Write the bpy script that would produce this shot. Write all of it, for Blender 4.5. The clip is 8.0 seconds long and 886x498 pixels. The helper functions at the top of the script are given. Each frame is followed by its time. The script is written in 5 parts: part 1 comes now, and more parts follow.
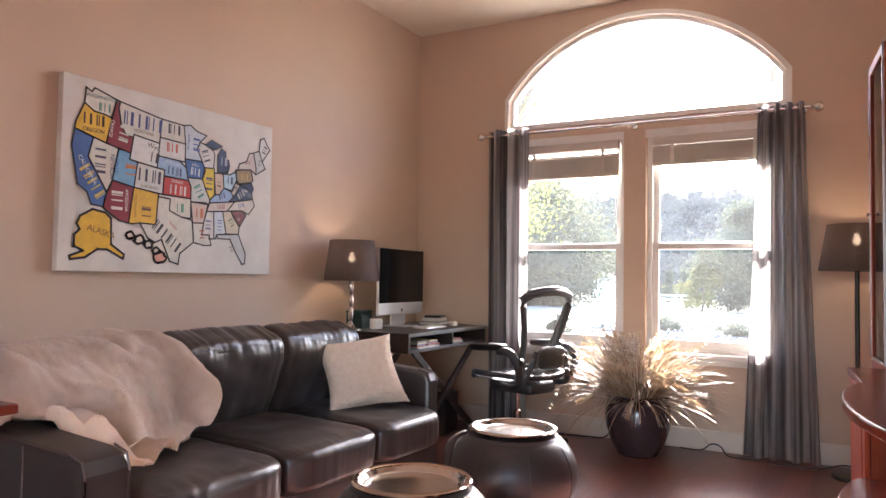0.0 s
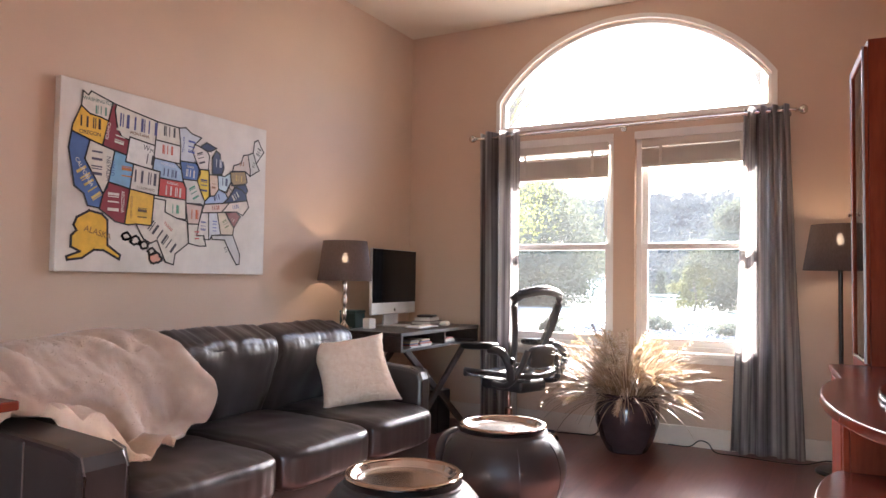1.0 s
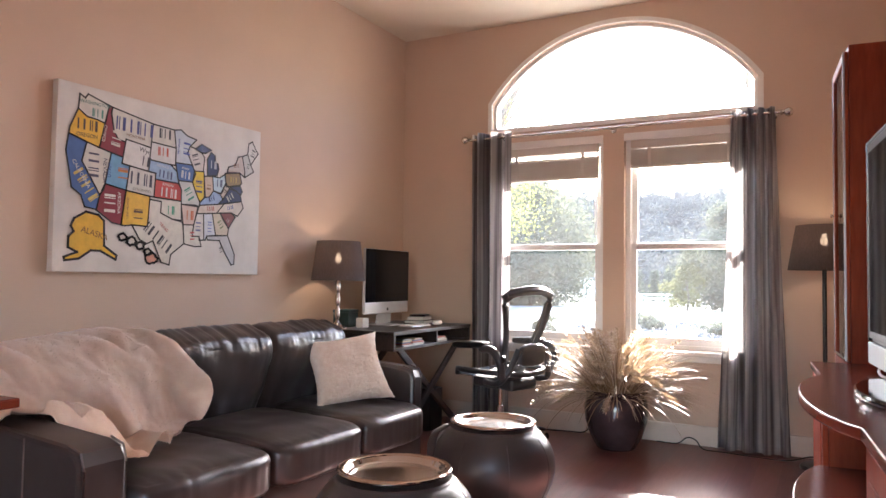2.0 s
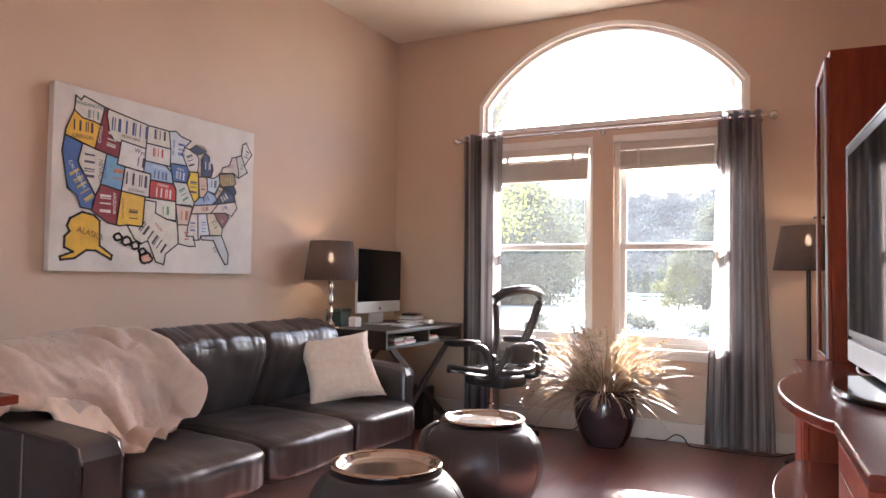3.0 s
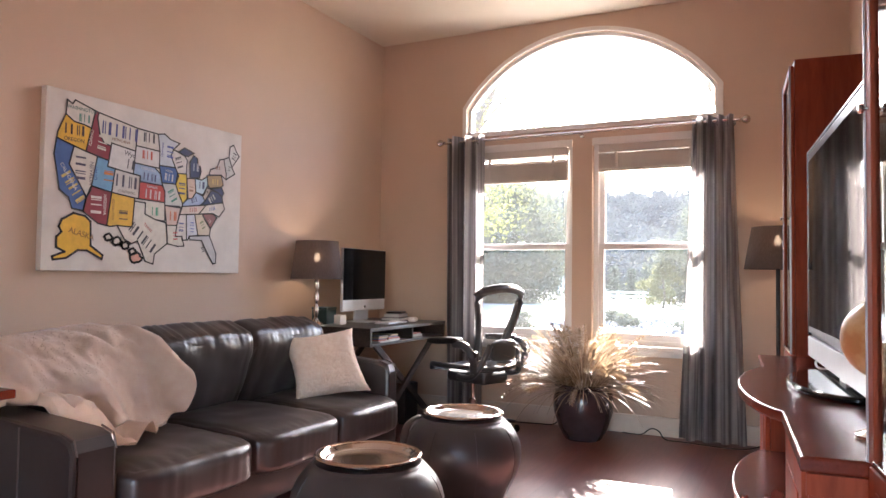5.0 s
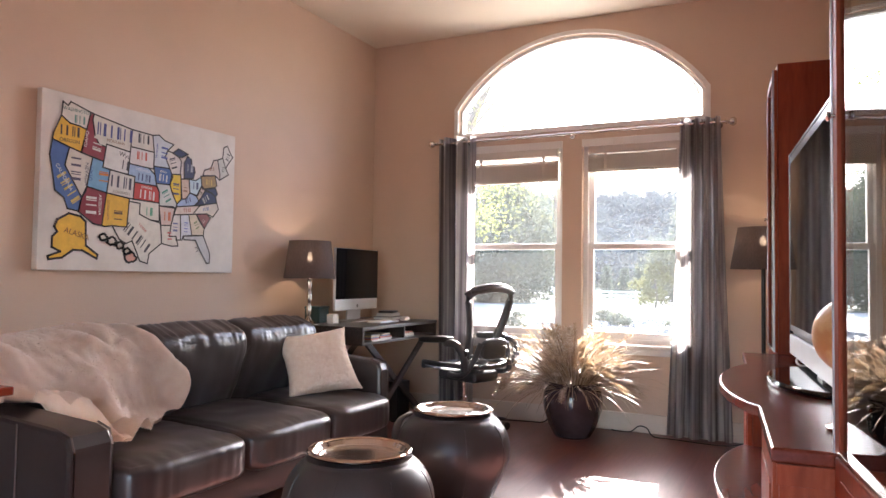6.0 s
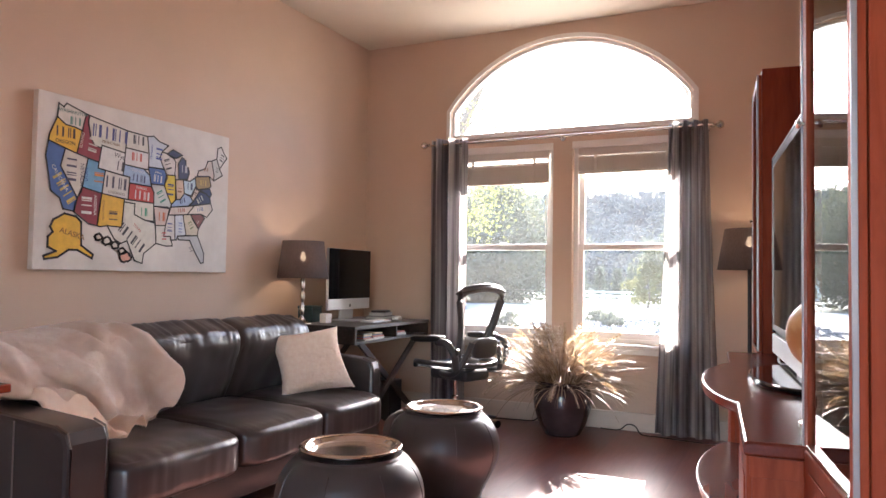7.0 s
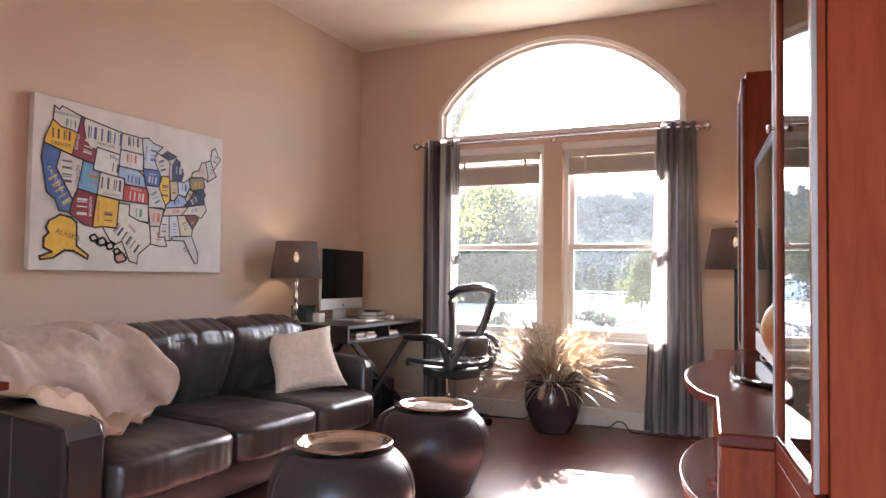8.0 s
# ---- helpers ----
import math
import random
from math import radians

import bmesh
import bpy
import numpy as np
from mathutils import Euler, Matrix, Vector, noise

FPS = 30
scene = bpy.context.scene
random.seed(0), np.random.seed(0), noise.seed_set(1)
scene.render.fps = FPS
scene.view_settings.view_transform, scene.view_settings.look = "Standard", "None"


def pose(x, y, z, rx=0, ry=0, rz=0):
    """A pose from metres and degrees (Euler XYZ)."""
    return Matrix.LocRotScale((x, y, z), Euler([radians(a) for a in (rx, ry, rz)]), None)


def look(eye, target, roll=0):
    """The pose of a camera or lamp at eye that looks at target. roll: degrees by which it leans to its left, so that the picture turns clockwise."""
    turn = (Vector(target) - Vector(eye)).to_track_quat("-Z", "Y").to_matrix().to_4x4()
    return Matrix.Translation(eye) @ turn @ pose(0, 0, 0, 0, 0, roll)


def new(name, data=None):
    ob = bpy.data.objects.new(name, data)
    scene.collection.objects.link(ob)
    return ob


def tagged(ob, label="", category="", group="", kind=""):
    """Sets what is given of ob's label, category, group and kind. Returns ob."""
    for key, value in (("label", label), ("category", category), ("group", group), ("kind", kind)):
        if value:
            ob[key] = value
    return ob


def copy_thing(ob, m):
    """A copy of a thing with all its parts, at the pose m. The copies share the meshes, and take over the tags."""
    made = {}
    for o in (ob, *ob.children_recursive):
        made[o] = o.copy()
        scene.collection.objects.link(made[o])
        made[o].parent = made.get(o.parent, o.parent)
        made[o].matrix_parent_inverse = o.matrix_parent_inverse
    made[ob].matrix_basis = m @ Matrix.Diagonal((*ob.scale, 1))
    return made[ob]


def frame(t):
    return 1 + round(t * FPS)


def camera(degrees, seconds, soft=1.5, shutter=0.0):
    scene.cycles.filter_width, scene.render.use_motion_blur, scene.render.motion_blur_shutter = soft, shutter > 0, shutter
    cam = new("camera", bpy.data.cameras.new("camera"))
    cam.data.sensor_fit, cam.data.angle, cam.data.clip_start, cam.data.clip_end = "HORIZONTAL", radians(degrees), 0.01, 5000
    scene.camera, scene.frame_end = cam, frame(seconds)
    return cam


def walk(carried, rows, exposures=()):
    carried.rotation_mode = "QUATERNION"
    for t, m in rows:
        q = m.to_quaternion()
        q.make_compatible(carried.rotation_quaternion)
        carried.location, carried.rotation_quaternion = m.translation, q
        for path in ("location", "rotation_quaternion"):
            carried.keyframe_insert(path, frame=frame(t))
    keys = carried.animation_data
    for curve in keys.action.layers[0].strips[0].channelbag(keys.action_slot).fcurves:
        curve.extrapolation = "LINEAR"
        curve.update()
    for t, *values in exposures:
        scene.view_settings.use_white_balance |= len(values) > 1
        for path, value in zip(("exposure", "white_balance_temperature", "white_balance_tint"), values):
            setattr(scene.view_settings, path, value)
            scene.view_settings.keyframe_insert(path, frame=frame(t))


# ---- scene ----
cam = camera(63.4, 8.0)

PATH = [
    (0, (3.017, -4.97, 1.085), (2.042, -3.226, 1.168), 0.9),
    (0.5, (3.039, -4.996, 1.083), (2.071, -3.248, 1.167), 0.8),
    (1, (3.058, -5.021, 1.081), (2.098, -3.268, 1.166), 0.8),
    (1.5, (3.081, -5.048, 1.084), (2.128, -3.291, 1.168), 0.8),
    (3, (3.138, -5.124, 1.083), (2.21, -3.354, 1.166), 0.8),
    (3.5, (3.158, -5.15, 1.085), (2.239, -3.375, 1.167), 0.9),
    (4, (3.178, -5.171, 1.086), (2.265, -3.393, 1.167), 0.8),
    (4.5, (3.2, -5.198, 1.088), (2.295, -3.415, 1.167), 0.8),
    (6, (3.263, -5.273, 1.087), (2.382, -3.478, 1.165), 0.8),
    (6.5, (3.28, -5.299, 1.093), (2.409, -3.5, 1.169), 0.9),
    (7, (3.303, -5.321, 1.088), (2.438, -3.52, 1.166), 0.9),
    (7.5, (3.325, -5.347, 1.087), (2.467, -3.542, 1.165), 0.9),
    (8, (3.346, -5.37, 1.085), (2.495, -3.561, 1.164), 0.8),
]
walk(cam, [(t, look(eye, target, roll)) for t, eye, target, roll in PATH],
     [(0, 4.22, 6250, 19), (8, 4.16, 6250, 19)])

# ---- light ----
SUN_DIR = Vector((0.095, -1.0, -0.51)).normalized()
world = bpy.data.worlds.new("sky")
scene.world = world
world.use_nodes = True
wn = world.node_tree
sky = wn.nodes.new("ShaderNodeTexSky")
sky.sky_type = "NISHITA"
sky.sun_disc = False
sky.sun_elevation = math.asin(-SUN_DIR.z)
sky.sun_rotation = math.atan2(-SUN_DIR.x, -SUN_DIR.y)
wn.nodes["Background"].inputs["Strength"].default_value = 0.15
wn.links.new(sky.outputs["Color"], wn.nodes["Background"].inputs["Color"])
sun = bpy.data.lights.new("sun", "SUN")
sun.energy = 4.6
sun.angle = radians(0.6)
sun.color = (1.0, 0.93, 0.82)
sun_ob = new("sun", sun)
sun_ob.matrix_world = look((-2, 8, 6), Vector((-2, 8, 6)) + SUN_DIR)


# ---- materials ----
class Nodes:
    """A node material with short calls for noise, ramps and bump."""

    def __init__(self, name, color, rough=0.5, metal=0.0, **extra):
        self.m = bpy.data.materials.new(name)
        self.m.use_nodes = True
        self.t = self.m.node_tree
        self.b = self.t.nodes["Principled BSDF"]
        self.b.inputs["Base Color"].default_value = (*color, 1)
        self.b.inputs["Roughness"].default_value = rough
        self.b.inputs["Metallic"].default_value = metal
        for key, value in extra.items():
            self.b.inputs[key.replace("_", " ")].default_value = value
        self.co = self.t.nodes.new("ShaderNodeTexCoord")

    def node(self, kind, **inputs):
        n = self.t.nodes.new(kind)
        for key, value in inputs.items():
            n.inputs[key].default_value = value
        return n

    def coords(self, scale=(1, 1, 1), space="Object"):
        mp = self.t.nodes.new("ShaderNodeMapping")
        mp.inputs["Scale"].default_value = scale
        self.t.links.new(self.co.outputs[space], mp.inputs["Vector"])
        return mp.outputs["Vector"]

    def noise(self, scale, detail=4.0, stretch=(1, 1, 1), rough=0.55, distortion=0.0):
        n = self.node("ShaderNodeTexNoise", Scale=scale, Detail=detail, Roughness=rough, Distortion=distortion)
        self.t.links.new(self.coords(stretch), n.inputs["Vector"])
        return n.outputs["Fac"]

    def wave(self, scale, distortion=0.0, stretch=(1, 1, 1), axis="X", detail=2.0):
        n = self.node("ShaderNodeTexWave", Scale=scale, Distortion=distortion, Detail=detail)
        n.bands_direction = axis
        self.t.links.new(self.coords(stretch), n.inputs["Vector"])
        return n.outputs["Fac"]

    def ramp(self, fac, *stops):
        r = self.t.nodes.new("ShaderNodeValToRGB")
        e = r.color_ramp.elements
        while len(e) < len(stops):
            e.new(0.5)
        for el, (p, c) in zip(e, stops):
            el.position, el.color = p, (*c, 1)
        self.t.links.new(fac, r.inputs["Fac"])
        return r.outputs["Color"]

    def mix(self, a, b, fac=0.5, blend="MULTIPLY"):
        n = self.t.nodes.new("ShaderNodeMixRGB")
        n.blend_type = blend
        for key, v in (("Fac", fac), ("Color1", a), ("Color2", b)):
            if isinstance(v, (int, float)):
                n.inputs[key].default_value = v
            elif isinstance(v, tuple):
                n.inputs[key].default_value = (*v, 1)
            else:
                self.t.links.new(v, n.inputs[key])
        return n.outputs["Color"]

    def random(self):
        return self.t.nodes.new("ShaderNodeObjectInfo").outputs["Random"]

    def color(self, out):
        self.t.links.new(out, self.b.inputs["Base Color"])
        return self

    def rough(self, out, lo, hi):
        n = self.node("ShaderNodeMapRange", **{"To Min": lo, "To Max": hi})
        self.t.links.new(out, n.inputs["Value"])
        self.t.links.new(n.outputs["Result"], self.b.inputs["Roughness"])
        return self

    def bump(self, out, strength=0.2, distance=0.002):
        n = self.node("ShaderNodeBump", Strength=strength, Distance=distance)
        self.t.links.new(out, n.inputs["Height"])
        self.t.links.new(n.outputs["Normal"], self.b.inputs["Normal"])
        return self


def plain(name, color, rough=0.5, metal=0.0, spread=0.12, scale=9.0, grain=0.0, **extra):
    """A surface of one paint or stuff, with soft blotches and a fine grain."""
    n = Nodes(name, color, rough, metal, **extra)
    lo = tuple(c * (1 - spread) for c in color)
    hi = tuple(min(1, c * (1 + spread)) for c in color)
    n.color(n.ramp(n.noise(scale, 5), (0.3, lo), (0.7, hi)))
    n.rough(n.noise(scale * 2.3, 3), max(0.02, rough * 0.85), min(1, rough * 1.15))
    if grain:
        n.bump(n.noise(grain, 3), 0.25, 0.001)
    return n.m


def wood(name, dark, light, rough=0.3, along="X", grain=14.0, **extra):
    n = Nodes(name, light, rough, **extra)
    stretch = {"X": (0.12, 1, 1), "Y": (1, 0.12, 1), "Z": (1, 1, 0.12)}[along]
    fine = n.noise(grain * 3, 6, stretch, 0.6, 0.6)
    broad = n.noise(grain * 0.4, 3, stretch, 0.5, 1.2)
    c = n.ramp(fine, (0.3, dark), (0.7, light))
    tone = n.ramp(broad, (0.25, (0.72, 0.72, 0.72)), (0.75, (1.12, 1.1, 1.08)))
    c = n.mix(c, tone, 1.0)
    vary = n.ramp(n.random(), (0.0, (0.82, 0.82, 0.84)), (1.0, (1.12, 1.1, 1.08)))
    n.color(n.mix(c, vary, 1.0))
    n.rough(broad, rough * 0.8, min(1, rough * 1.3))
    n.bump(fine, 0.08, 0.001)
    return n.m


def wall_paint(name, color):
    n = Nodes(name, color, 0.75)
    c = n.ramp(n.noise(1.3, 3), (0.3, tuple(v * 0.95 for v in color)), (0.7, tuple(v * 1.04 for v in color)))
    n.color(c)
    n.bump(n.noise(60, 4), 0.22, 0.003)
    return n.m


def leather(name, color, rough=0.32):
    n = Nodes(name, color, rough)
    n.b.inputs["Coat Weight"].default_value = 0.25
    n.b.inputs["Coat Roughness"].default_value = 0.3
    n.color(n.ramp(n.noise(6, 3), (0.3, tuple(c * 0.85 for c in color)), (0.7, tuple(c * 1.2 for c in color))))
    n.rough(n.noise(9, 2), rough * 0.9, rough * 1.15)
    n.bump(n.noise(26, 3, (1, 1, 0.5)), 0.06, 0.003)
    return n.m


WALL = wall_paint("tan_wall_paint", (0.61, 0.455, 0.342))
CEILING = wall_paint("cream_ceiling_paint", (0.72, 0.64, 0.52))
TRIM = plain("white_trim_paint", (0.80, 0.77, 0.72), 0.4, spread=0.03)
BASE_PAINT = plain("cream_baseboard_paint", (0.66, 0.565, 0.475), 0.45, spread=0.04)
VINYL = plain("white_vinyl", (0.80, 0.79, 0.76), 0.35, spread=0.02)
FLOOR_WOOD = wood("dark_cherry_floor", (0.175, 0.072, 0.060), (0.235, 0.100, 0.080), 0.30, "Y")
CHERRY = wood("cherry_veneer", (0.23, 0.042, 0.018), (0.32, 0.068, 0.029), 0.5, "Z", Specular_IOR_Level=0.15)
CHERRY_TOP = wood("cherry_top", (0.15, 0.030, 0.017), (0.22, 0.046, 0.026), 0.22, "Y", Specular_IOR_Level=0.2)
ESPRESSO = wood("espresso_wood", (0.035, 0.024, 0.02), (0.075, 0.055, 0.045), 0.35, "Y")
LEATHER = leather("dark_brown_leather", (0.038, 0.030, 0.029), 0.33)
LEATHER_STOOL = leather("black_brown_leather", (0.042, 0.037, 0.037), 0.36)
SEAM = plain("pale_seam_thread", (0.13, 0.10, 0.09), 0.55)
CHROME = plain("brushed_steel", (0.62, 0.58, 0.54), 0.22, 1.0, 0.05, 30)
STEEL = Nodes("polished_tray_steel", (0.74, 0.72, 0.70), 0.16, 1.0)
STEEL.bump(STEEL.noise(300, 2), 0.03, 0.0005)
STEEL = STEEL.m
COPPER_RIM = plain("warm_polished_rim", (0.66, 0.55, 0.48), 0.10, 1.0, 0.06, 14)
BLACK = plain("black_plastic", (0.012, 0.012, 0.013), 0.3)
GREY_PLASTIC = plain("graphite_plastic", (0.045, 0.045, 0.048), 0.38)
SILVER = plain("silver_aluminium", (0.62, 0.63, 0.65), 0.35, 0.6, 0.03)
STRIP = plain("dull_metal_strip", (0.34, 0.32, 0.33), 0.4, 0.8, 0.05)
SCREEN = plain("dark_screen", (0.006, 0.006, 0.007), 0.04, 0.0, 0.05, Specular_IOR_Level=0.25)
PAPER = plain("white_paper", (0.75, 0.73, 0.69), 0.7, spread=0.03)




def clear_glass(name, ior):
    """Thin clear glass: it lets the view through and mirrors by its angle."""
    m = bpy.data.materials.new(name)
    m.use_nodes = True
    t = m.node_tree
    t.nodes.remove(t.nodes["Principled BSDF"])
    a, b = t.nodes.new("ShaderNodeBsdfTransparent"), t.nodes.new("ShaderNodeBsdfGlossy")
    b.inputs["Roughness"].default_value = 0.0
    f, x = t.nodes.new("ShaderNodeFresnel"), t.nodes.new("ShaderNodeMixShader")
    f.inputs["IOR"].default_value = ior
    a.inputs["Color"].default_value = (0.97, 0.98, 0.975, 1)
    t.links.new(f.outputs[0], x.inputs[0])
    t.links.new(a.outputs[0], x.inputs[1])
    t.links.new(b.outputs[0], x.inputs[2])
    t.links.new(x.outputs[0], t.nodes["Material Output"].inputs["Surface"])
    return m


def veiled(m, amount):
    """Adds a faint translucent film to a glass, imitating the pale veil of glare."""
    t = m.node_tree
    out = t.nodes["Material Output"].inputs["Surface"]
    clean = out.links[0].from_socket
    film, mottle, x = t.nodes.new("ShaderNodeBsdfTranslucent"), t.nodes.new("ShaderNodeTexNoise"), t.nodes.new("ShaderNodeMixShader")
    film.inputs["Color"].default_value = (0.9, 0.9, 0.88, 1)
    mottle.inputs["Scale"].default_value = 3.0
    r = t.nodes.new("ShaderNodeMapRange")
    r.inputs["To Min"].default_value, r.inputs["To Max"].default_value = amount * 0.6, amount * 1.4
    t.links.new(mottle.outputs["Fac"], r.inputs["Value"])
    t.links.new(r.outputs["Result"], x.inputs[0])
    t.links.new(clean, x.inputs[1])
    t.links.new(film.outputs[0], x.inputs[2])
    t.links.new(x.outputs[0], out)
    return m


GLASS = clear_glass("clear_door_glass", 1.9)
# the panes' milky film stands in for glare over the view outdoors
PANE = veiled(clear_glass("glare_veiled_window_glass", 1.12), 0.0056)


# ---- geometry helpers ----
def mesh_of(name, bm, material, smooth=True):
    bmesh.ops.recalc_face_normals(bm, faces=bm.faces)
    me = bpy.data.meshes.new(name)
    bm.to_mesh(me)
    bm.free()
    for m in material if isinstance(material, (list, tuple)) else [material]:
        me.materials.append(m)
    if smooth:
        for p in me.polygons:
            p.use_smooth = True
        if len(me.polygons) < 4000:
            me.set_sharp_from_angle(angle=radians(20))
    return me


def part(name, bm, material, parent=None, label="", smooth=True):
    """Links a bmesh as one mesh object, under a thing or part when a parent is given."""
    ob = new(name, mesh_of(name, bm, material, smooth))
    if parent is not None:
        ob.parent = parent
    if label:
        ob["label"] = label
    return ob


def thing(name, label, category, at=(0, 0, 0), rz=0.0, group="", kind=""):
    ob = new(name)
    ob.empty_display_size = 0.1
    ob.matrix_world = pose(*at, 0, 0, rz)
    return tagged(ob, label, category, group, kind)


def solo(name, bm, material, label, category, at=(0, 0, 0), rz=0.0, group="", kind="", smooth=True):
    """A thing that is one mesh."""
    ob = part(name, bm, material, None, "", smooth)
    ob.matrix_world = pose(*at, 0, 0, rz)
    return tagged(ob, label, category, group, kind)


def box(x0, x1, y0, y1, z0, z1, bevel=0.0, segments=2, bm=None):
    bm2 = bmesh.new()
    bmesh.ops.create_cube(bm2, size=1)
    bmesh.ops.scale(bm2, verts=bm2.verts, vec=(x1 - x0, y1 - y0, z1 - z0))
    bmesh.ops.translate(bm2, verts=bm2.verts, vec=((x0 + x1) / 2, (y0 + y1) / 2, (z0 + z1) / 2))
    if bevel:
        bmesh.ops.bevel(bm2, geom=bm2.edges[:], offset=bevel, segments=segments, profile=0.5, affect="EDGES", clamp_overlap=True)
    return join(bm, bm2)


def join(bm, other):
    if bm is None:
        return other
    me = bpy.data.meshes.new("t")
    other.to_mesh(me)
    other.free()
    bm.from_mesh(me)
    bpy.data.meshes.remove(me)
    return bm


def turned(bm, m):
    bmesh.ops.transform(bm, matrix=m, verts=bm.verts)
    return bm


def lathe(profile, steps=40, bm=None):
    """Turns a profile of (radius, height) round the z axis."""
    b = bmesh.new()
    rings = []
    for r, z in profile:
        if r < 1e-5:
            rings.append([b.verts.new((0, 0, z))])
        else:
            rings.append([b.verts.new((r * math.cos(a), r * math.sin(a), z)) for a in (2 * math.pi * i / steps for i in range(steps))])
    for p, q in zip(rings, rings[1:]):
        for i in range(steps):
            j = (i + 1) % steps
            f = [p[i % len(p)], p[j % len(p)], q[j % len(q)], q[i % len(q)]]
            f = list(dict.fromkeys(f))
            if len(f) > 2:
                b.faces.new(f)
    return join(bm, b)


def tube(points, radius, sides=8, bm=None, flat=1.0):
    """A round rod along points; radius is a number or one for each point."""
    b = bmesh.new()
    sides = 20 if 8 <= sides < 20 else sides
    pts = [Vector(p) for p in points]
    rad = radius if isinstance(radius, (list, tuple)) else [radius] * len(pts)
    rings = []
    up = Vector((0, 0, 1))
    for i, p in enumerate(pts):
        d = (pts[min(i + 1, len(pts) - 1)] - pts[max(i - 1, 0)]).normalized()
        side = d.cross(up)
        if side.length < 1e-3:
            side = d.cross(Vector((0, 1, 0)))
        side.normalize()
        nor = side.cross(d).normalized()
        rings.append([b.verts.new(p + rad[i] * (side * math.cos(a) + nor * flat * math.sin(a))) for a in (2 * math.pi * k / sides for k in range(sides))])
    for p, q in zip(rings, rings[1:]):
        for k in range(sides):
            j = (k + 1) % sides
            b.faces.new((p[k], p[j], q[j], q[k]))
    b.faces.new(rings[0][::-1])
    b.faces.new(rings[-1])
    return join(bm, b)


def curve(points, steps=8):
    """A smooth line through points (Catmull-Rom)."""
    p = [Vector(points[0])] + [Vector(q) for q in points] + [Vector(points[-1])]
    out = []
    for a, b, c, d in zip(p, p[1:], p[2:], p[3:]):
        for i in range(steps):
            t = i / steps
            out.append(0.5 * (2 * b + (c - a) * t + (2 * a - 5 * b + 4 * c - d) * t * t + (3 * b - a - 3 * c + d) * t ** 3))
    return out + [p[-2]]


def prism(outline, z0, z1, bevel=0.0, bm=None):
    """Raises a flat outline of (x, y) from z0 to z1."""
    b = bmesh.new()
    low = [b.verts.new((x, y, z0)) for x, y in outline]
    f = b.faces.new(low)
    made = bmesh.ops.extrude_face_region(b, geom=[f])
    top = [v for v in made["geom"] if isinstance(v, bmesh.types.BMVert)]
    bmesh.ops.translate(b, verts=top, vec=(0, 0, z1 - z0))
    if bevel:
        rim = [e for e in b.edges if abs(e.verts[0].co.z - e.verts[1].co.z) < 1e-6]
        bmesh.ops.bevel(b, geom=rim, offset=bevel, segments=2, profile=0.5, affect="EDGES", clamp_overlap=True)
    return join(bm, b)


def cushion(sx, sy, sz, n=18, power=0.35, puff=0.5, wrinkle=0.0, seed=0.0, roll=False):
    """A stuffed block with rounded edges, centred on the origin; a roll keeps square ends in y."""
    b = bmesh.new()
    bmesh.ops.create_cube(b, size=2)
    bmesh.ops.subdivide_edges(b, edges=b.edges[:], cuts=n, use_grid_fill=True)
    for v in b.verts:
        c = v.co.copy()
        m = 8.0 - 5.0 * power
        norm = (abs(c.x) ** m + abs(c.y) ** m + abs(c.z) ** m) ** (1 / m)
        if roll:
            norm = (((abs(c.x) ** m + abs(c.z) ** m) ** (1 / m)) ** 14 + abs(c.y) ** 14) ** (1 / 14)
        k = c / norm
        bulge = puff * (1 - abs(c.x) ** 2.2) * (1 - abs(c.y) ** 2.2)
        p = Vector((k.x * sx / 2, k.y * sy / 2, k.z * sz / 2 * (1 + 0.0)))
        p.z += math.copysign(bulge * sz * 0.25, c.z) if abs(c.z) > 0.5 else 0
        if wrinkle:
            q = p * 9 + Vector((seed * 7.1, seed * 3.3, seed))
            edge = max(abs(c.x), abs(c.y)) ** 4
            ridge = 1 - abs(noise.noise((p.y * 34 + seed * 3, p.x * 5, seed)))
            p += v.normal * wrinkle * (noise.noise(q) * 0.8 + edge * 1.3 * (ridge ** 3 - 0.5) * (0.5 + 0.5 * noise.noise((p.y * 4, p.x * 4, seed + 9))))
        v.co = p
    return b


# ---- the room ----
ROOM_H, WT = 3.065, 0.16
BACK = -7.6
WIN_L, WIN_R, WIN_Z0, WIN_Z1 = (0.83, 1.68), (1.83, 2.68), 0.62, 2.10
ARC_X, ARC_R, ARC_Z, ARC_Z0 = 1.755, 1.158, 1.785, 2.238
# the right-hand wall and the wall unit stand five degrees off the long wall
RW_ANGLE = 4.95
RW = Vector((math.sin(radians(RW_ANGLE)), -math.cos(radians(RW_ANGLE)), 0))


def arch_line(r, x_half, steps=36):
    """The arch from its left springing over the top to the right."""
    a = math.asin(min(1, x_half / r))
    return [(ARC_X + r * math.sin(-a + 2 * a * i / steps), ARC_Z + r * math.cos(-a + 2 * a * i / steps)) for i in range(steps + 1)]


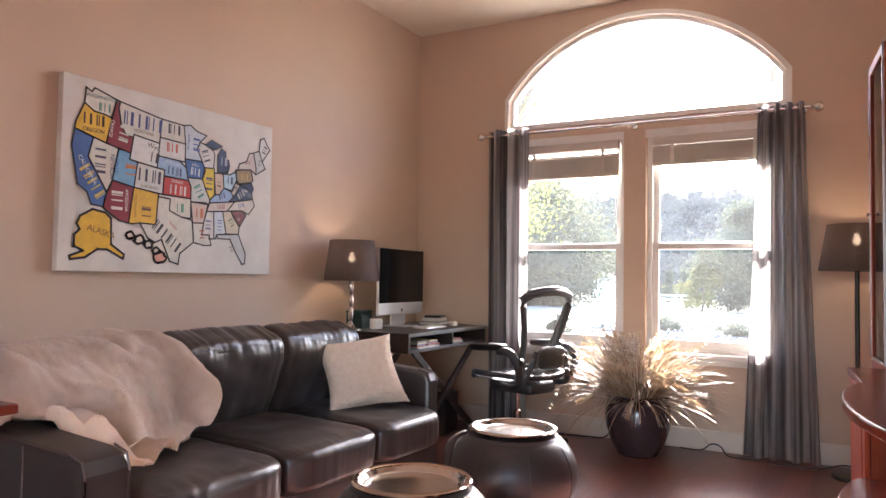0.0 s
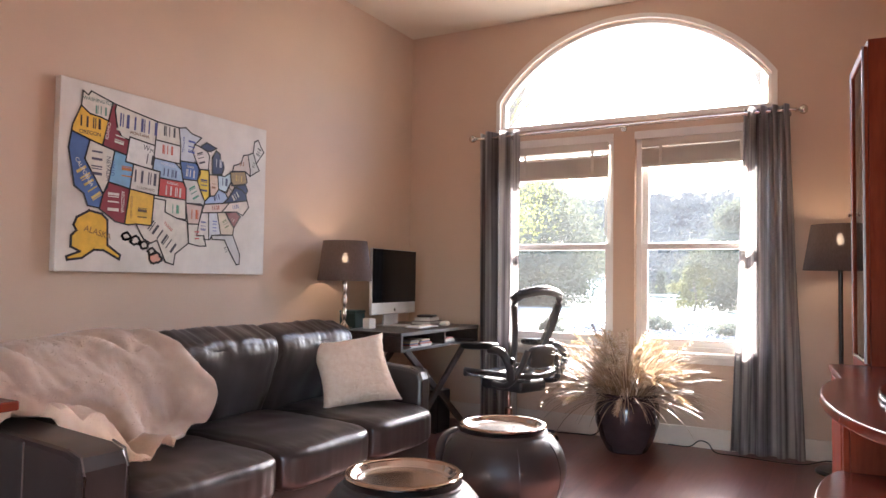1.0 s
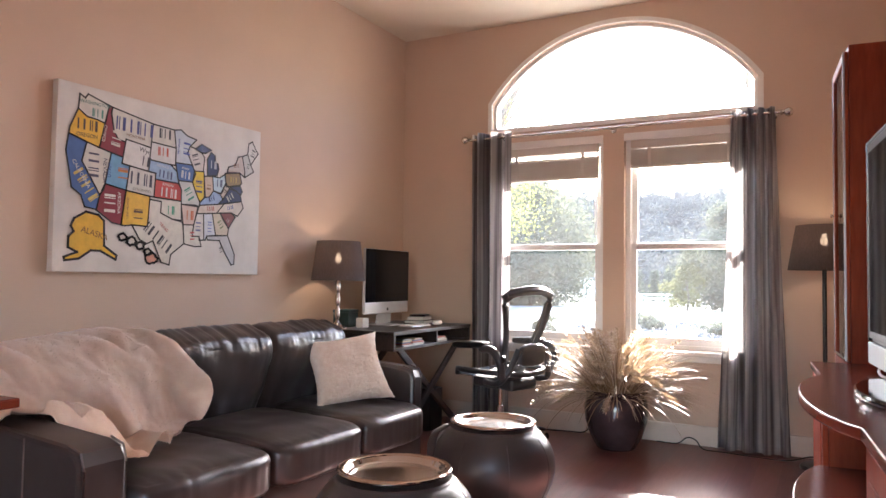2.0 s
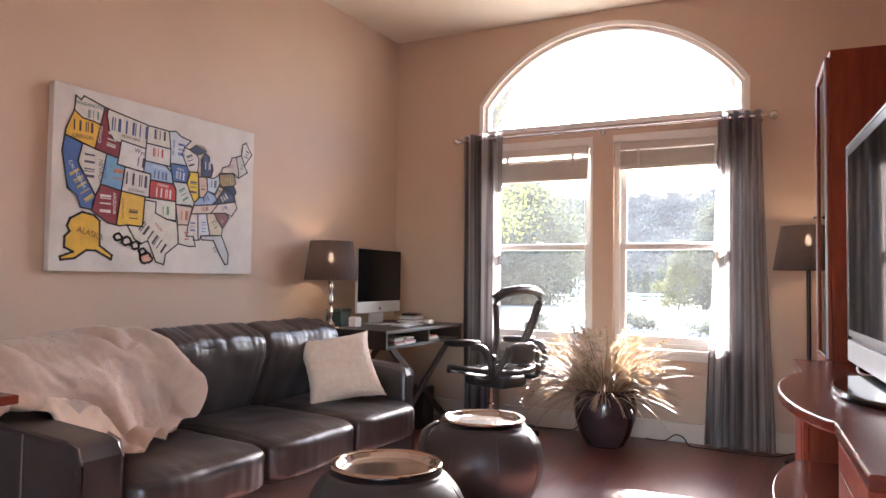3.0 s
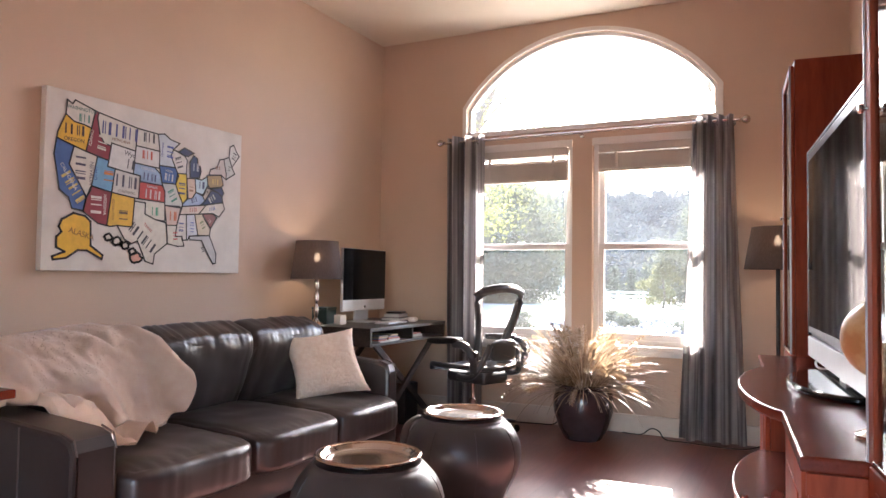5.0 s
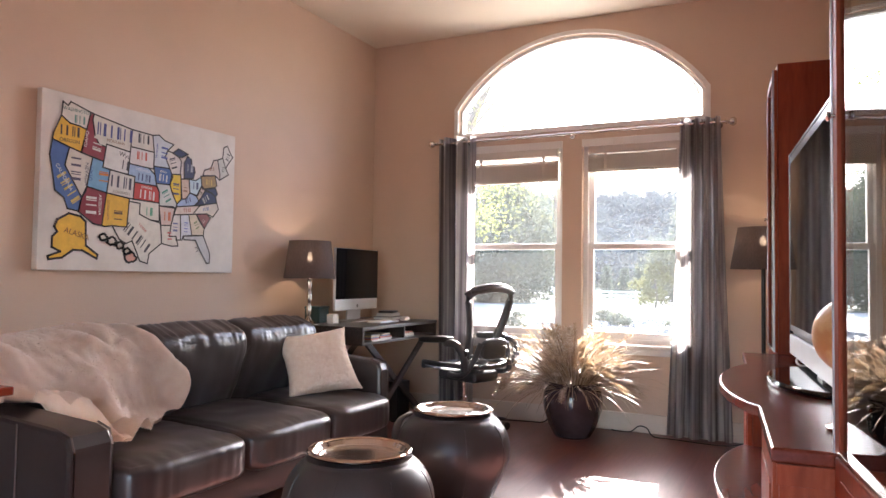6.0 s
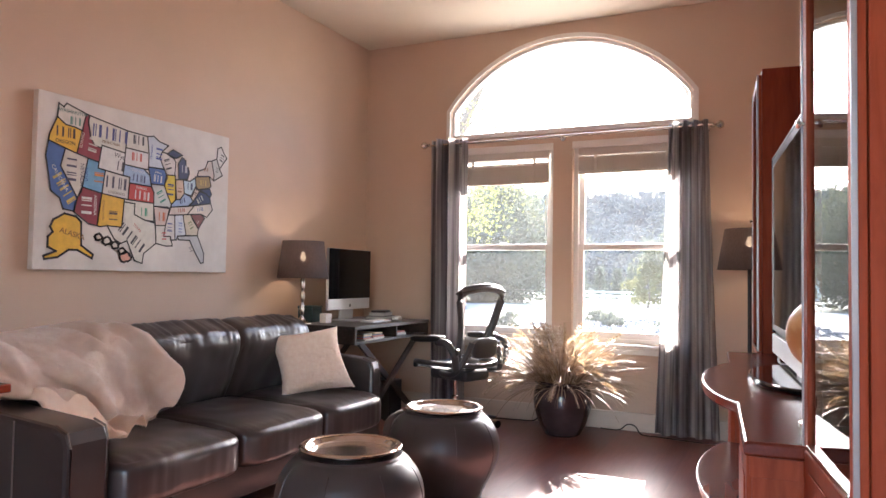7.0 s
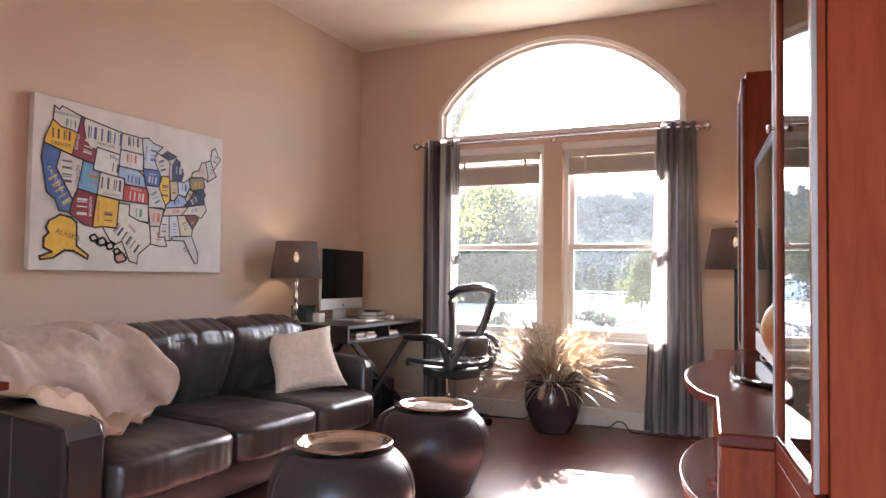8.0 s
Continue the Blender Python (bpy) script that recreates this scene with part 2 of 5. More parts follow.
def wall_with_holes(x0, x1, z0, z1, y0, y1, holes):
    """A wall in the x-z plane, with openings that go through it."""
    b = bmesh.new()
    loops = [[(x0, z0), (x1, z0), (x1, z1), (x0, z1)]] + holes
    edges = []
    for loop in loops:
        vs = [b.verts.new((x, y0, z)) for x, z in loop]
        edges += [b.edges.new((vs[i], vs[(i + 1) % len(vs)])) for i in range(len(vs))]
    bmesh.ops.triangle_fill(b, use_beauty=True, use_dissolve=False, edges=edges)
    faces = b.faces[:]
    made = bmesh.ops.extrude_face_region(b, geom=faces)
    moved = [v for v in made["geom"] if isinstance(v, bmesh.types.BMVert)]
    bmesh.ops.translate(b, verts=moved, vec=(0, y1 - y0, 0))
    return b


def structure(name, bm, material, label, category, smooth=False):
    return tagged(part(name, bm, material, None, "", smooth), label, category, kind="structure")


def rect(x, z):
    return [(x[0], z[0]), (x[1], z[0]), (x[1], z[1]), (x[0], z[1])]


arch_half = 0.952
arch_hole = [(ARC_X - arch_half, ARC_Z0), (ARC_X + arch_half, ARC_Z0)] + arch_line(ARC_R, arch_half)[::-1]
structure("wall_window", wall_with_holes(-WT, 3.9, -0.02, ROOM_H + 0.1, 0, WT,
          [rect(WIN_L, (WIN_Z0, WIN_Z1)), rect(WIN_R, (WIN_Z0, WIN_Z1)), arch_hole]),
          WALL, "tan painted wall with two windows under an arch", "wall")
structure("wall_left", box(-WT, 0, BACK, 0, -0.02, ROOM_H + 0.1), WALL, "tan painted wall behind the sofa", "wall")
right_wall = structure("wall_right", box(0, WT, -7.62, 0.0, -0.02, ROOM_H + 0.1), WALL, "tan painted wall behind the wall unit", "wall")
right_wall.matrix_world = pose(3.50, 0, 0, 0, 0, RW_ANGLE)
structure("wall_back", wall_with_holes(-WT, 4.3, -0.02, ROOM_H + 0.1, BACK - WT, BACK, [rect((2.5, 3.9), (0.02, 2.1))]),
          WALL, "tan painted plain wall with a wide opening", "wall")
structure("ceiling", prism([(-WT, BACK), (4.27, BACK), (3.61, 0.0), (-WT, 0.0)], ROOM_H, ROOM_H + 0.12), CEILING, "cream painted flat ceiling", "ceiling")
PLAN = [(-WT, BACK), (4.27, BACK), (3.61, 0.0), (-WT, 0.0)]
floor = structure("floor", prism(PLAN, -0.06, -0.006), FLOOR_WOOD, "dark reddish-brown polished wood plank floor", "floor")

# ---- windows and trim ----
for i, (w, lab) in enumerate(((WIN_L, "white single-hung window beside the desk"), (WIN_R, "white single-hung window behind the dried grass"))):
    win = thing("window_%d" % (i + 1), lab, "window", (w[0], 0, WIN_Z0), kind="structure")
    W, H = w[1] - w[0], WIN_Z1 - WIN_Z0
    fr = box(0.0, 0.035, 0.05, 0.13, 0, H, 0.004)
    box(W - 0.035, W, 0.05, 0.13, 0, H, 0.004, bm=fr)
    box(0.035, W - 0.035, 0.05, 0.13, H - 0.035, H, 0.004, bm=fr)
    box(0.035, W - 0.035, 0.05, 0.13, 0, 0.03, 0.004, bm=fr)
    part("window_frame", fr, VINYL, win)
    for nm, z0, z1, y in (("lower_sash", 0.03, 0.735, 0.062), ("upper_sash", 0.69, H - 0.035, 0.094)):
        s = box(0.036, 0.075, y, y + 0.03, z0, z1, 0.003)
        box(W - 0.075, W - 0.036, y, y + 0.03, z0, z1, 0.003, bm=s)
        box(0.075, W - 0.075, y, y + 0.03, z0, z0 + 0.05, 0.003, bm=s)
        box(0.075, W - 0.075, y, y + 0.03, z1 - 0.045, z1, 0.003, bm=s)
        sash = part(nm, s, VINYL, win)
        pane = part("pane", box(0.074, W - 0.074, y + 0.013, y + 0.016, z0 + 0.049, z1 - 0.044), PANE, sash, "clear glass pane", False)
        pane.visible_shadow = False
    lock = box(W / 2 - 0.03, W / 2 + 0.03, 0.045, 0.062, 0.735, 0.75, 0.004)
    part("sash_lock", lock, VINYL, win)
    c = box(-0.0, W, -0.012, 0.0, H - 0.02, H + 0.035, 0.003)
    part("head_trim", c, TRIM, win)
arch_win = thing("window_3", "white arched fixed window above the two sash windows", "window", (0, 0, 0), kind="structure")


def arch_band(r0, half0, z00, r1, half1, z01, y0, y1):
    """A flat band between two arch outlines."""
    o = [(ARC_X - half0, z00)] + arch_line(r0, half0) + [(ARC_X + half0, z00)]
    n = [(ARC_X - half1, z01)] + arch_line(r1, half1) + [(ARC_X + half1, z01)]
    b = bmesh.new()
    vo = [b.verts.new((x, y0, z)) for x, z in o]
    vn = [b.verts.new((x, y0, z)) for x, z in n]
    k = len(vo)
    faces = [b.faces.new((vo[i], vo[(i + 1) % k], vn[(i + 1) % k], vn[i])) for i in range(k)]
    made = bmesh.ops.extrude_face_region(b, geom=faces)
    bmesh.ops.translate(b, verts=[v for v in made["geom"] if isinstance(v, bmesh.types.BMVert)], vec=(0, y1 - y0, 0))
    return b


part("arch_trim", arch_band(1.192, 0.986, 2.212, 1.160, 0.954, 2.240, -0.014, 0.02), TRIM, arch_win)
part("window_frame", arch_band(1.156, 0.950, 2.240, 1.134, 0.928, 2.258, 0.03, 0.09), VINYL, arch_win)
pane = part("pane", turned(prism([(ARC_X - 0.930, 2.256)] + arch_line(1.136, 0.930) + [(ARC_X + 0.930, 2.256)], -0.064, -0.060), pose(0, 0, 0, 90, 0, 0)), PANE, arch_win, "clear arched glass pane", False)
pane.visible_shadow = False
sill = structure("window_sill", box(0.79, 2.72, -0.055, 0.05, 0.585, 0.619, 0.008), TRIM, "white painted window sill", "sill", True)
structure("sill_apron", box(0.81, 2.70, -0.016, 0.0, 0.545, 0.585, 0.004), TRIM, "white painted trim under the sill", "trim", True)
structure("baseboard_window", box(0.0, 3.5, -0.016, 0.0, -0.004, 0.13, 0.005), BASE_PAINT, "cream painted baseboard under the windows", "baseboard", True)
structure("baseboard_left", box(0.0, 0.016, BACK, -0.017, -0.004, 0.13, 0.005), BASE_PAINT, "cream painted baseboard behind the sofa", "baseboard", True)

# ---- curtains ----
FABRIC = Nodes("striped_grey_silk", (0.20, 0.18, 0.18), 0.42)
_f = FABRIC.ramp(FABRIC.noise(30, 3, (1, 1, 0.010)), (0.40, (0.17, 0.145, 0.165)), (0.5, (0.42, 0.385, 0.40)), (0.60, (0.74, 0.71, 0.69)))
FABRIC.color(_f).bump(FABRIC.noise(220, 2, (1, 1, 0.2)), 0.1, 0.001)
FABRIC.b.inputs["Sheen Weight"].default_value = 0.3
_tr = FABRIC.node("ShaderNodeBsdfTranslucent", Color=(0.29, 0.28, 0.265, 1))
_mx = FABRIC.node("ShaderNodeMixShader", Fac=0.35)
FABRIC.t.links.new(FABRIC.b.outputs[0], _mx.inputs[1])
FABRIC.t.links.new(_tr.outputs[0], _mx.inputs[2])
FABRIC.t.links.new(_mx.outputs[0], FABRIC.t.nodes["Material Output"].inputs["Surface"])
FABRIC = FABRIC.m


def curtain(x0, x1, xb0, xb1, z0, z1, folds, seed, label):
    """A grommet curtain with soft folds; it spreads towards the hem."""
    b = bmesh.new()
    nu, nv = folds * 14, 40
    rng = random.Random(seed)
    ph = [rng.uniform(-0.35, 0.35) for _ in range(folds + 2)]
    grid = []
    for j in range(nv + 1):
        t = j / nv
        row = []
        for i in range(nu + 1):
            u = i / nu
            k = u * folds
            a = k * 2 * math.pi + ph[int(k)] * (1 - abs(2 * (k % 1) - 1)) * t
            amp = (0.046 + 0.012 * math.sin(3 * u + seed)) * (1 - 0.15 * t)
            amp *= 1 + 0.35 * t * noise.noise((k * 0.9, t * 2.0, seed * 5.0))
            u2 = u + 0.018 * math.sin(2 * a + seed) + 0.02 * t * noise.noise((k, t * 3, seed))
            x = (x0 + (x1 - x0) * u2) * (1 - t ** 1.2) + (xb0 + (xb1 - xb0) * u2) * t ** 1.2
            row.append(b.verts.new((x, -0.100 + amp * math.sin(a), z1 + (z0 - z1) * t)))
        grid.append(row)
    for p, q in zip(grid, grid[1:]):
        for i in range(nu):
            b.faces.new((p[i], p[i + 1], q[i + 1], q[i]))
    geo = bmesh.ops.solidify(b, geom=b.faces[:], thickness=0.0025)
    c = thing("curtain", label, "curtain", group="window curtains")
    part("curtain_panel", b, FABRIC, c)
    for i in range(folds):
        u = (i + 0.5) / folds
        ring = lathe([(0.026, -0.002), (0.031, 0.0), (0.026, 0.002), (0.021, 0.0), (0.026, -0.002)], 20)
        turned(ring, pose(x0 + (x1 - x0) * u, -0.10, z1 - 0.04, 0, 90, 0))
        part("grommet", ring, CHROME, c)
    return c


curtain(0.672, 1.00, 0.70, 0.995, 0.012, 2.205, 3, 1, "grey silky striped grommet curtain hanging beside the desk")
curtain(2.545, 2.81, 2.455, 2.885, 0.012, 2.205, 4, 2, "grey silky striped grommet curtain beside the floor lamp")
rod = thing("curtain_rod", "brushed steel curtain rod with ball finials", "curtain rod")
part("rod", tube([(0.66, -0.10, 2.160), (2.845, -0.10, 2.170)], 0.0095, 14), CHROME, rod)
for x, s in ((0.66, -1), (2.845, 1)):
    fin = lathe([(0.0095, 0), (0.016, 0.004), (0.012, 0.012), (0.010, 0.02), (0.022, 0.028), (0.030, 0.045), (0.029, 0.055), (0.018, 0.07), (0, 0.074)], 24)
    part("finial", turned(fin, pose(x, -0.10, 2.165, 0, 90 * s, 0)), CHROME, rod)
for x in (0.70, 1.755, 2.80):
    br = tube([(x, 0.0, 2.165), (x, -0.09, 2.165)], 0.006, 10)
    turned_plate = lathe([(0, -0.004), (0.022, -0.004), (0.022, 0.004), (0, 0.004)], 20)
    join(br, turned(turned_plate, pose(x, -0.004, 2.165, 90, 0, 0)))
    part("bracket", br, CHROME, rod)

# ---- blinds, drawn up ----
SLAT = plain("cream_blind_slat", (0.66, 0.60, 0.52), 0.5, spread=0.04)
for w, drop, tilt, lab in ((WIN_L, 0.27, 38, "cream slatted blind drawn up, loosely stacked"), (WIN_R, 0.215, 0, "cream slatted blind drawn up tight")):
    bl = thing("window_blind", lab, "blind", (w[0] + 0.045, 0.028, WIN_Z1), group="window blinds")
    W = w[1] - w[0] - 0.09
    part("headrail", box(0, W, -0.022, 0.02, -0.075, -0.005, 0.004), SLAT, bl)
    part("bottom_rail", box(0, W, -0.022, 0.018, -drop, -drop + 0.02, 0.004), SLAT, bl)
    n = 24
    zt, zb = -0.085 - (0.03 if tilt else 0), -drop + 0.024
    me = mesh_of("slat", turned(box(0, W, -0.024, 0.022, -0.0014, 0.0014), pose(0, 0, 0, tilt, 0, 0)), SLAT, False)
    for i in range(n):
        s = new("slat", me)
        s.parent = bl
        z = zb + (zt - zb) * i / (n - 1)
        s.location = (0, 0, z)
    for x in (0.12, W - 0.12):
        part("ladder_tape", box(x, x + 0.022, -0.0275, -0.0255, -drop, -0.07), SLAT, bl)
part("wand", tube([(0, 0, 0), (0.004, -0.004, -0.62)], 0.0035, 8), VINYL, None).matrix_world = pose(1.61, 0.03, 2.03)
tagged(bpy.data.objects["wand"], "thin clear plastic tilt wand of the blind", "blind wand")

# ---- sofa ----
sofa = thing("sofa", "dark brown leather three-seat sofa with track arms", "sofa", (0, 0, 0))
part("base", box(0.14, 1.07, -3.60, -1.52, 0.07, 0.225, 0.02, 3), LEATHER, sofa)
part("back_frame", box(0.10, 0.36, -3.60, -1.42, 0.07, 0.70, 0.05, 4), LEATHER, sofa)
seat_edges = (-3.462, -2.785, -2.155, -1.565)
for i, (a, b_) in enumerate(zip(seat_edges, seat_edges[1:])):
    c = cushion(0.715, b_ - a + 0.006, 0.20, 44, 0.45, 0.22, 0.007, i + 1.0)
    turned(c, pose(0.798, (a + b_) / 2, 0.307, 0, 2.0, 0))
    st = part("seat_cushion", c, LEATHER, sofa)
    seam = tube(curve([(1.138, a + 0.085, 0.345), (1.150, (a + b_) / 2, 0.348), (1.138, b_ - 0.085, 0.345)], 8), 0.0016, 6)
    part("seam", seam, SEAM, st)
back_edges = (-3.46, -2.85, -2.235, -1.60)
for i, (a, b_) in enumerate(zip(back_edges, back_edges[1:])):
    under = 0.045 if i == 0 else 0.0
    c = cushion(0.55, b_ - a + 0.016, 0.26, 44, 0.75, 0.30 - 4 * under, 0.013, i + 5.0, True)
    turned(c, pose(0.425 - 0.5 * under, (a + b_) / 2, 0.560 - under, 0, -70, 0))
    part("back_cushion", c, LEATHER, sofa)
for a, b_, h_, fx in ((-3.64, -3.465, 0.538, -0.022), (-1.575, -1.475, 0.575, -0.06)):
    prof = [(0.16, 0.07), (1.10 + fx, 0.07), (1.105 + fx, h_ - 0.05), (1.085 + fx, h_ - 0.012), (1.03 + fx, h_ + 0.008), (0.60, h_ + 0.035), (0.16, h_ + 0.035)]
    ar = prism(prof, a, b_, 0.018)
    turned(ar, Matrix(((1, 0, 0, 0), (0, 0, 1, 0), (0, 1, 0, 0), (0, 0, 0, 1))))
    arm = part("armrest", ar, LEATHER, sofa)
    for y in (a + 0.012, b_ - 0.012):
        part("seam", tube([(1.106 + fx, y, 0.09), (1.108 + fx, y, h_ - 0.06), (1.09 + fx, y, h_ - 0.006), (1.03 + fx, y, h_ + 0.012)], 0.004, 6), SEAM, arm)
    part("seam", tube([(0.80, a - 0.002, 0.09), (0.80, a - 0.002, h_ + 0.01)], 0.0035, 6), SEAM, arm)
for x in (0.2, 1.02):
    for y in (-3.55, -1.52):
        part("leg", box(x - 0.03, x + 0.03, y - 0.03, y + 0.03, 0.0, 0.08, 0.004), BLACK, sofa)

# ---- drum stools with trays ----
prof = [(0, 0.0), (0.185, 0.0), (0.196, 0.012), (0.232, 0.09), (0.268, 0.165), (0.283, 0.225), (0.281, 0.285), (0.259, 0.345), (0.225, 0.388),
        (0.206, 0.402), (0.198, 0.411), (0.175, 0.414), (0, 0.414)]
prof = [(r, z) for (r, _, z) in curve([(r, 0, z) for r, z in prof], 4)]
stool = thing("drum_stool", "dark brown leather barrel-shaped drum stool", "stool", (1.794, -2.965, 0), group="drum stools")
body = part("body", lathe(prof, 56), LEATHER_STOOL, stool)
for k in range(8):
    a = 2 * math.pi * (k + 0.3) / 8
    line = [((r + 0.0008) * math.cos(a), (r + 0.0008) * math.sin(a), z) for r, z in prof if r > 0.1 and z < 0.385]
    part("seam", tube(line, 0.0016, 5), LEATHER_STOOL, body)
stool2 = copy_thing(stool, pose(1.742, -2.035, 0, 0, 0, 25))
stool2["label"] = "dark brown leather barrel-shaped drum stool with a side strap"
strap = tube(curve([(-0.272, -0.085, 0.27), (-0.278, -0.06, 0.33), (-0.262, -0.02, 0.378), (-0.222, 0.0, 0.404), (-0.205, 0.01, 0.408)], 8), 0.020, 8, flat=0.45)
part("strap", strap, LEATHER_STOOL, stool2, "worn leather side strap")
for x, y in ((1.794, -2.965), (1.742, -2.035)):
    tray = thing("tray", "round polished metal tray with a rolled rim on a stool", "tray", (x, y, 0.416), group="stool trays")
    part("dish", lathe([(0, 0.0), (0.150, 0.0), (0.162, 0.004), (0.172, 0.020), (0.170, 0.021), (0.160, 0.007), (0.149, 0.003), (0, 0.003)], 64), STEEL, tray)
    rim = [(0.184 + 0.014 * math.cos(q), 0.020 + 0.008 * math.sin(q)) for q in (2 * math.pi * i / 12 for i in range(13))]
    part("rim", lathe(rim, 64), COPPER_RIM, tray, "warm polished rolled rim")

# ---- desk ----
desk = thing("desk", "espresso wood writing desk with crossed legs and an open shelf", "desk", (0, 0, 0))
DX, DY0, DY1 = 0.70, -1.235, -0.14
part("desktop", box(0.03, DX, DY0, DY1, 0.722, 0.745, 0.003), ESPRESSO, desk)
part("shelf", box(0.035, DX - 0.005, DY0 + 0.005, DY1 - 0.005, 0.622, 0.640, 0.002), ESPRESSO, desk)
for y in (DY0 + 0.005, DY1 - 0.025):
    part("side_panel", box(0.035, DX - 0.004, y, y + 0.02, 0.640, 0.722), ESPRESSO, desk)
part("back_panel", box(0.035, 0.05, DY0 + 0.025, DY1 - 0.025, 0.640, 0.722), ESPRESSO, desk)
part("divider", box(0.06, DX - 0.01, -0.66, -0.645, 0.640, 0.722), ESPRESSO, desk)
for x in (0.08, 0.64):
    for s in (1, -1):
        a, b_ = Vector((x + 0.012 * s, -0.665 - 0.46 * s, 0.0)), Vector((x + 0.012 * s, -0.665 + 0.40 * s, 0.622))
        leg = box(-0.011, 0.011, -0.022, 0.022, 0, (b_ - a).length, 0.002)
        ang = math.degrees(math.atan2(b_.y - a.y, b_.z - a.z))
        turned(leg, pose(*a, -ang, 0, 0))
        bmesh.ops.bisect_plane(leg, geom=leg.verts[:] + leg.edges[:] + leg.faces[:], plane_co=(0, 0, 0.001), plane_no=(0, 0, -1), clear_outer=True)
        bmesh.ops.holes_fill(leg, edges=[e for e in leg.edges if e.is_boundary])
        part("leg", leg, ESPRESSO, desk)
part("stretcher", box(0.08, 0.64, -0.68, -0.655, 0.29, 0.315, 0.002), ESPRESSO, desk)

# ---- lamps ----
SHADE = Nodes("grey_linen_shade", (0.20, 0.17, 0.165), 0.85)
SHADE.color(SHADE.ramp(SHADE.noise(160, 2, (1, 1, 0.25)), (0.3, (0.075, 0.066, 0.07)), (0.7, (0.125, 0.11, 0.112))))
SHADE.b.inputs["Transmission Weight"].default_value = 0.0
_tr = SHADE.node("ShaderNodeBsdfTranslucent", Color=(0.20, 0.15, 0.135, 1))
_mx = SHADE.node("ShaderNodeMixShader", Fac=0.42)
SHADE.t.links.new(SHADE.b.outputs[0], _mx.inputs[1])
SHADE.t.links.new(_tr.outputs[0], _mx.inputs[2])
_cl = SHADE.node("ShaderNodeBsdfTransparent")
_m2 = SHADE.node("ShaderNodeMixShader", Fac=0.08)
SHADE.t.links.new(_mx.outputs[0], _m2.inputs[1])
SHADE.t.links.new(_cl.outputs[0], _m2.inputs[2])
SHADE.t.links.new(_m2.outputs[0], SHADE.t.nodes["Material Output"].inputs["Surface"])
SHADE = SHADE.m
BULB = bpy.data.materials.new("lit_bulb")
BULB.use_nodes = True
_b = BULB.node_tree.nodes["Principled BSDF"]
_b.inputs["Emission Color"].default_value = (1.0, 0.72, 0.45, 1)
_b.inputs["Emission Strength"].default_value = 6.0


def shade_mesh(r0, r1, z0, z1):
    t = 0.0012
    return lathe([(r0, z0), (r1, z1), (r1 - t, z1), (r0 - t, z0), (r0, z0)], 56)


def bulb_mesh(z):
    return lathe([(0, z - 0.022), (0.013, z - 0.019), (0.022, z), (0.017, z + 0.02), (0.011, z + 0.033), (0.011, z + 0.045), (0, z + 0.045)], 20)


lamp = thing("table_lamp", "brushed steel table lamp with a grey drum shade, lit", "table lamp", (0.20, -1.155, 0.745))
base = lathe([(0, 0), (0.070, 0), (0.070, 0.006), (0.045, 0.016), (0.022, 0.034), (0.012, 0.05), (0.012, 0.056), (0, 0.056)], 40)
part("base", base, CHROME, lamp)
stem = [(0, 0.055)]
for i in range(49):
    t = i / 48
    stem.append((0.009 + 0.009 * abs(math.sin(t * math.pi * 3)) ** 0.8, 0.056 + t * 0.27))
part("stem", lathe(stem + [(0, 0.327)], 24), CHROME, lamp)
part("shade", shade_mesh(0.180, 0.146, 0.318, 0.582), SHADE, lamp, "grey linen drum shade")
part("bulb", bulb_mesh(0.46), BULB, lamp, "glowing bulb")
part("harp", tube(curve([(0, 0, 0.325), (0.04, 0, 0.40), (0.03, 0, 0.53), (0, 0, 0.56), (-0.03, 0, 0.53), (-0.04, 0, 0.40), (0, 0, 0.325)], 6), 0.0025, 6), CHROME, lamp)
flamp = thing("floor_lamp", "dark metal floor lamp with a grey drum shade, lit", "floor lamp", (3.083, -0.27, 0))
part("base", lathe([(0, 0), (0.14, 0), (0.14, 0.012), (0.13, 0.02), (0.02, 0.03), (0, 0.03)], 40), BLACK, flamp)
part("pole", tube([(0, 0, 0.02), (0, 0, 1.24)], 0.0125, 14), BLACK, flamp)
part("shade", shade_mesh(0.198, 0.152, 1.165, 1.43), SHADE, flamp, "grey linen drum shade")
part("bulb", bulb_mesh(1.335), BULB, flamp, "glowing bulb")
part("socket", lathe([(0, 1.24), (0.018, 1.24), (0.018, 1.30), (0, 1.30)], 16), BLACK, flamp)
# ---- computer and things on the desk ----
mac = thing("desktop_computer", "silver all-in-one desktop computer with a dark screen", "computer", (0.27, -0.66, 0.745), 3)
part("panel", box(-0.012, 0.010, -0.315, 0.315, 0.085, 0.545, 0.006), SILVER, mac)
part("screen", box(0.010, 0.0125, -0.312, 0.312, 0.168, 0.542, 0.001), SCREEN, mac, "dark glossy screen")
part("mark", prism([(0.012 * math.cos(a), 0.012 * math.sin(a)) for a in (2 * math.pi * i / 16 for i in range(16))], 0, 0.001), BLACK, mac).matrix_local = pose(0.0105, 0, 0.115, 90, 0, 90)
st = prism([(-0.105, 0.0), (-0.10, 0.004), (-0.02, 0.012), (-0.012, 0.15), (-0.02, 0.15), (-0.032, 0.016), (-0.10, 0.008)], -0.10, 0.10)
turned(st, Matrix(((1, 0, 0, 0), (0, 0, 1, 0), (0, 1, 0, 0), (0, 0, 0, 1))))
part("stand", st, SILVER, mac)
part("foot", box(-0.10, 0.09, -0.10, 0.10, 0, 0.007, 0.003), SILVER, mac)

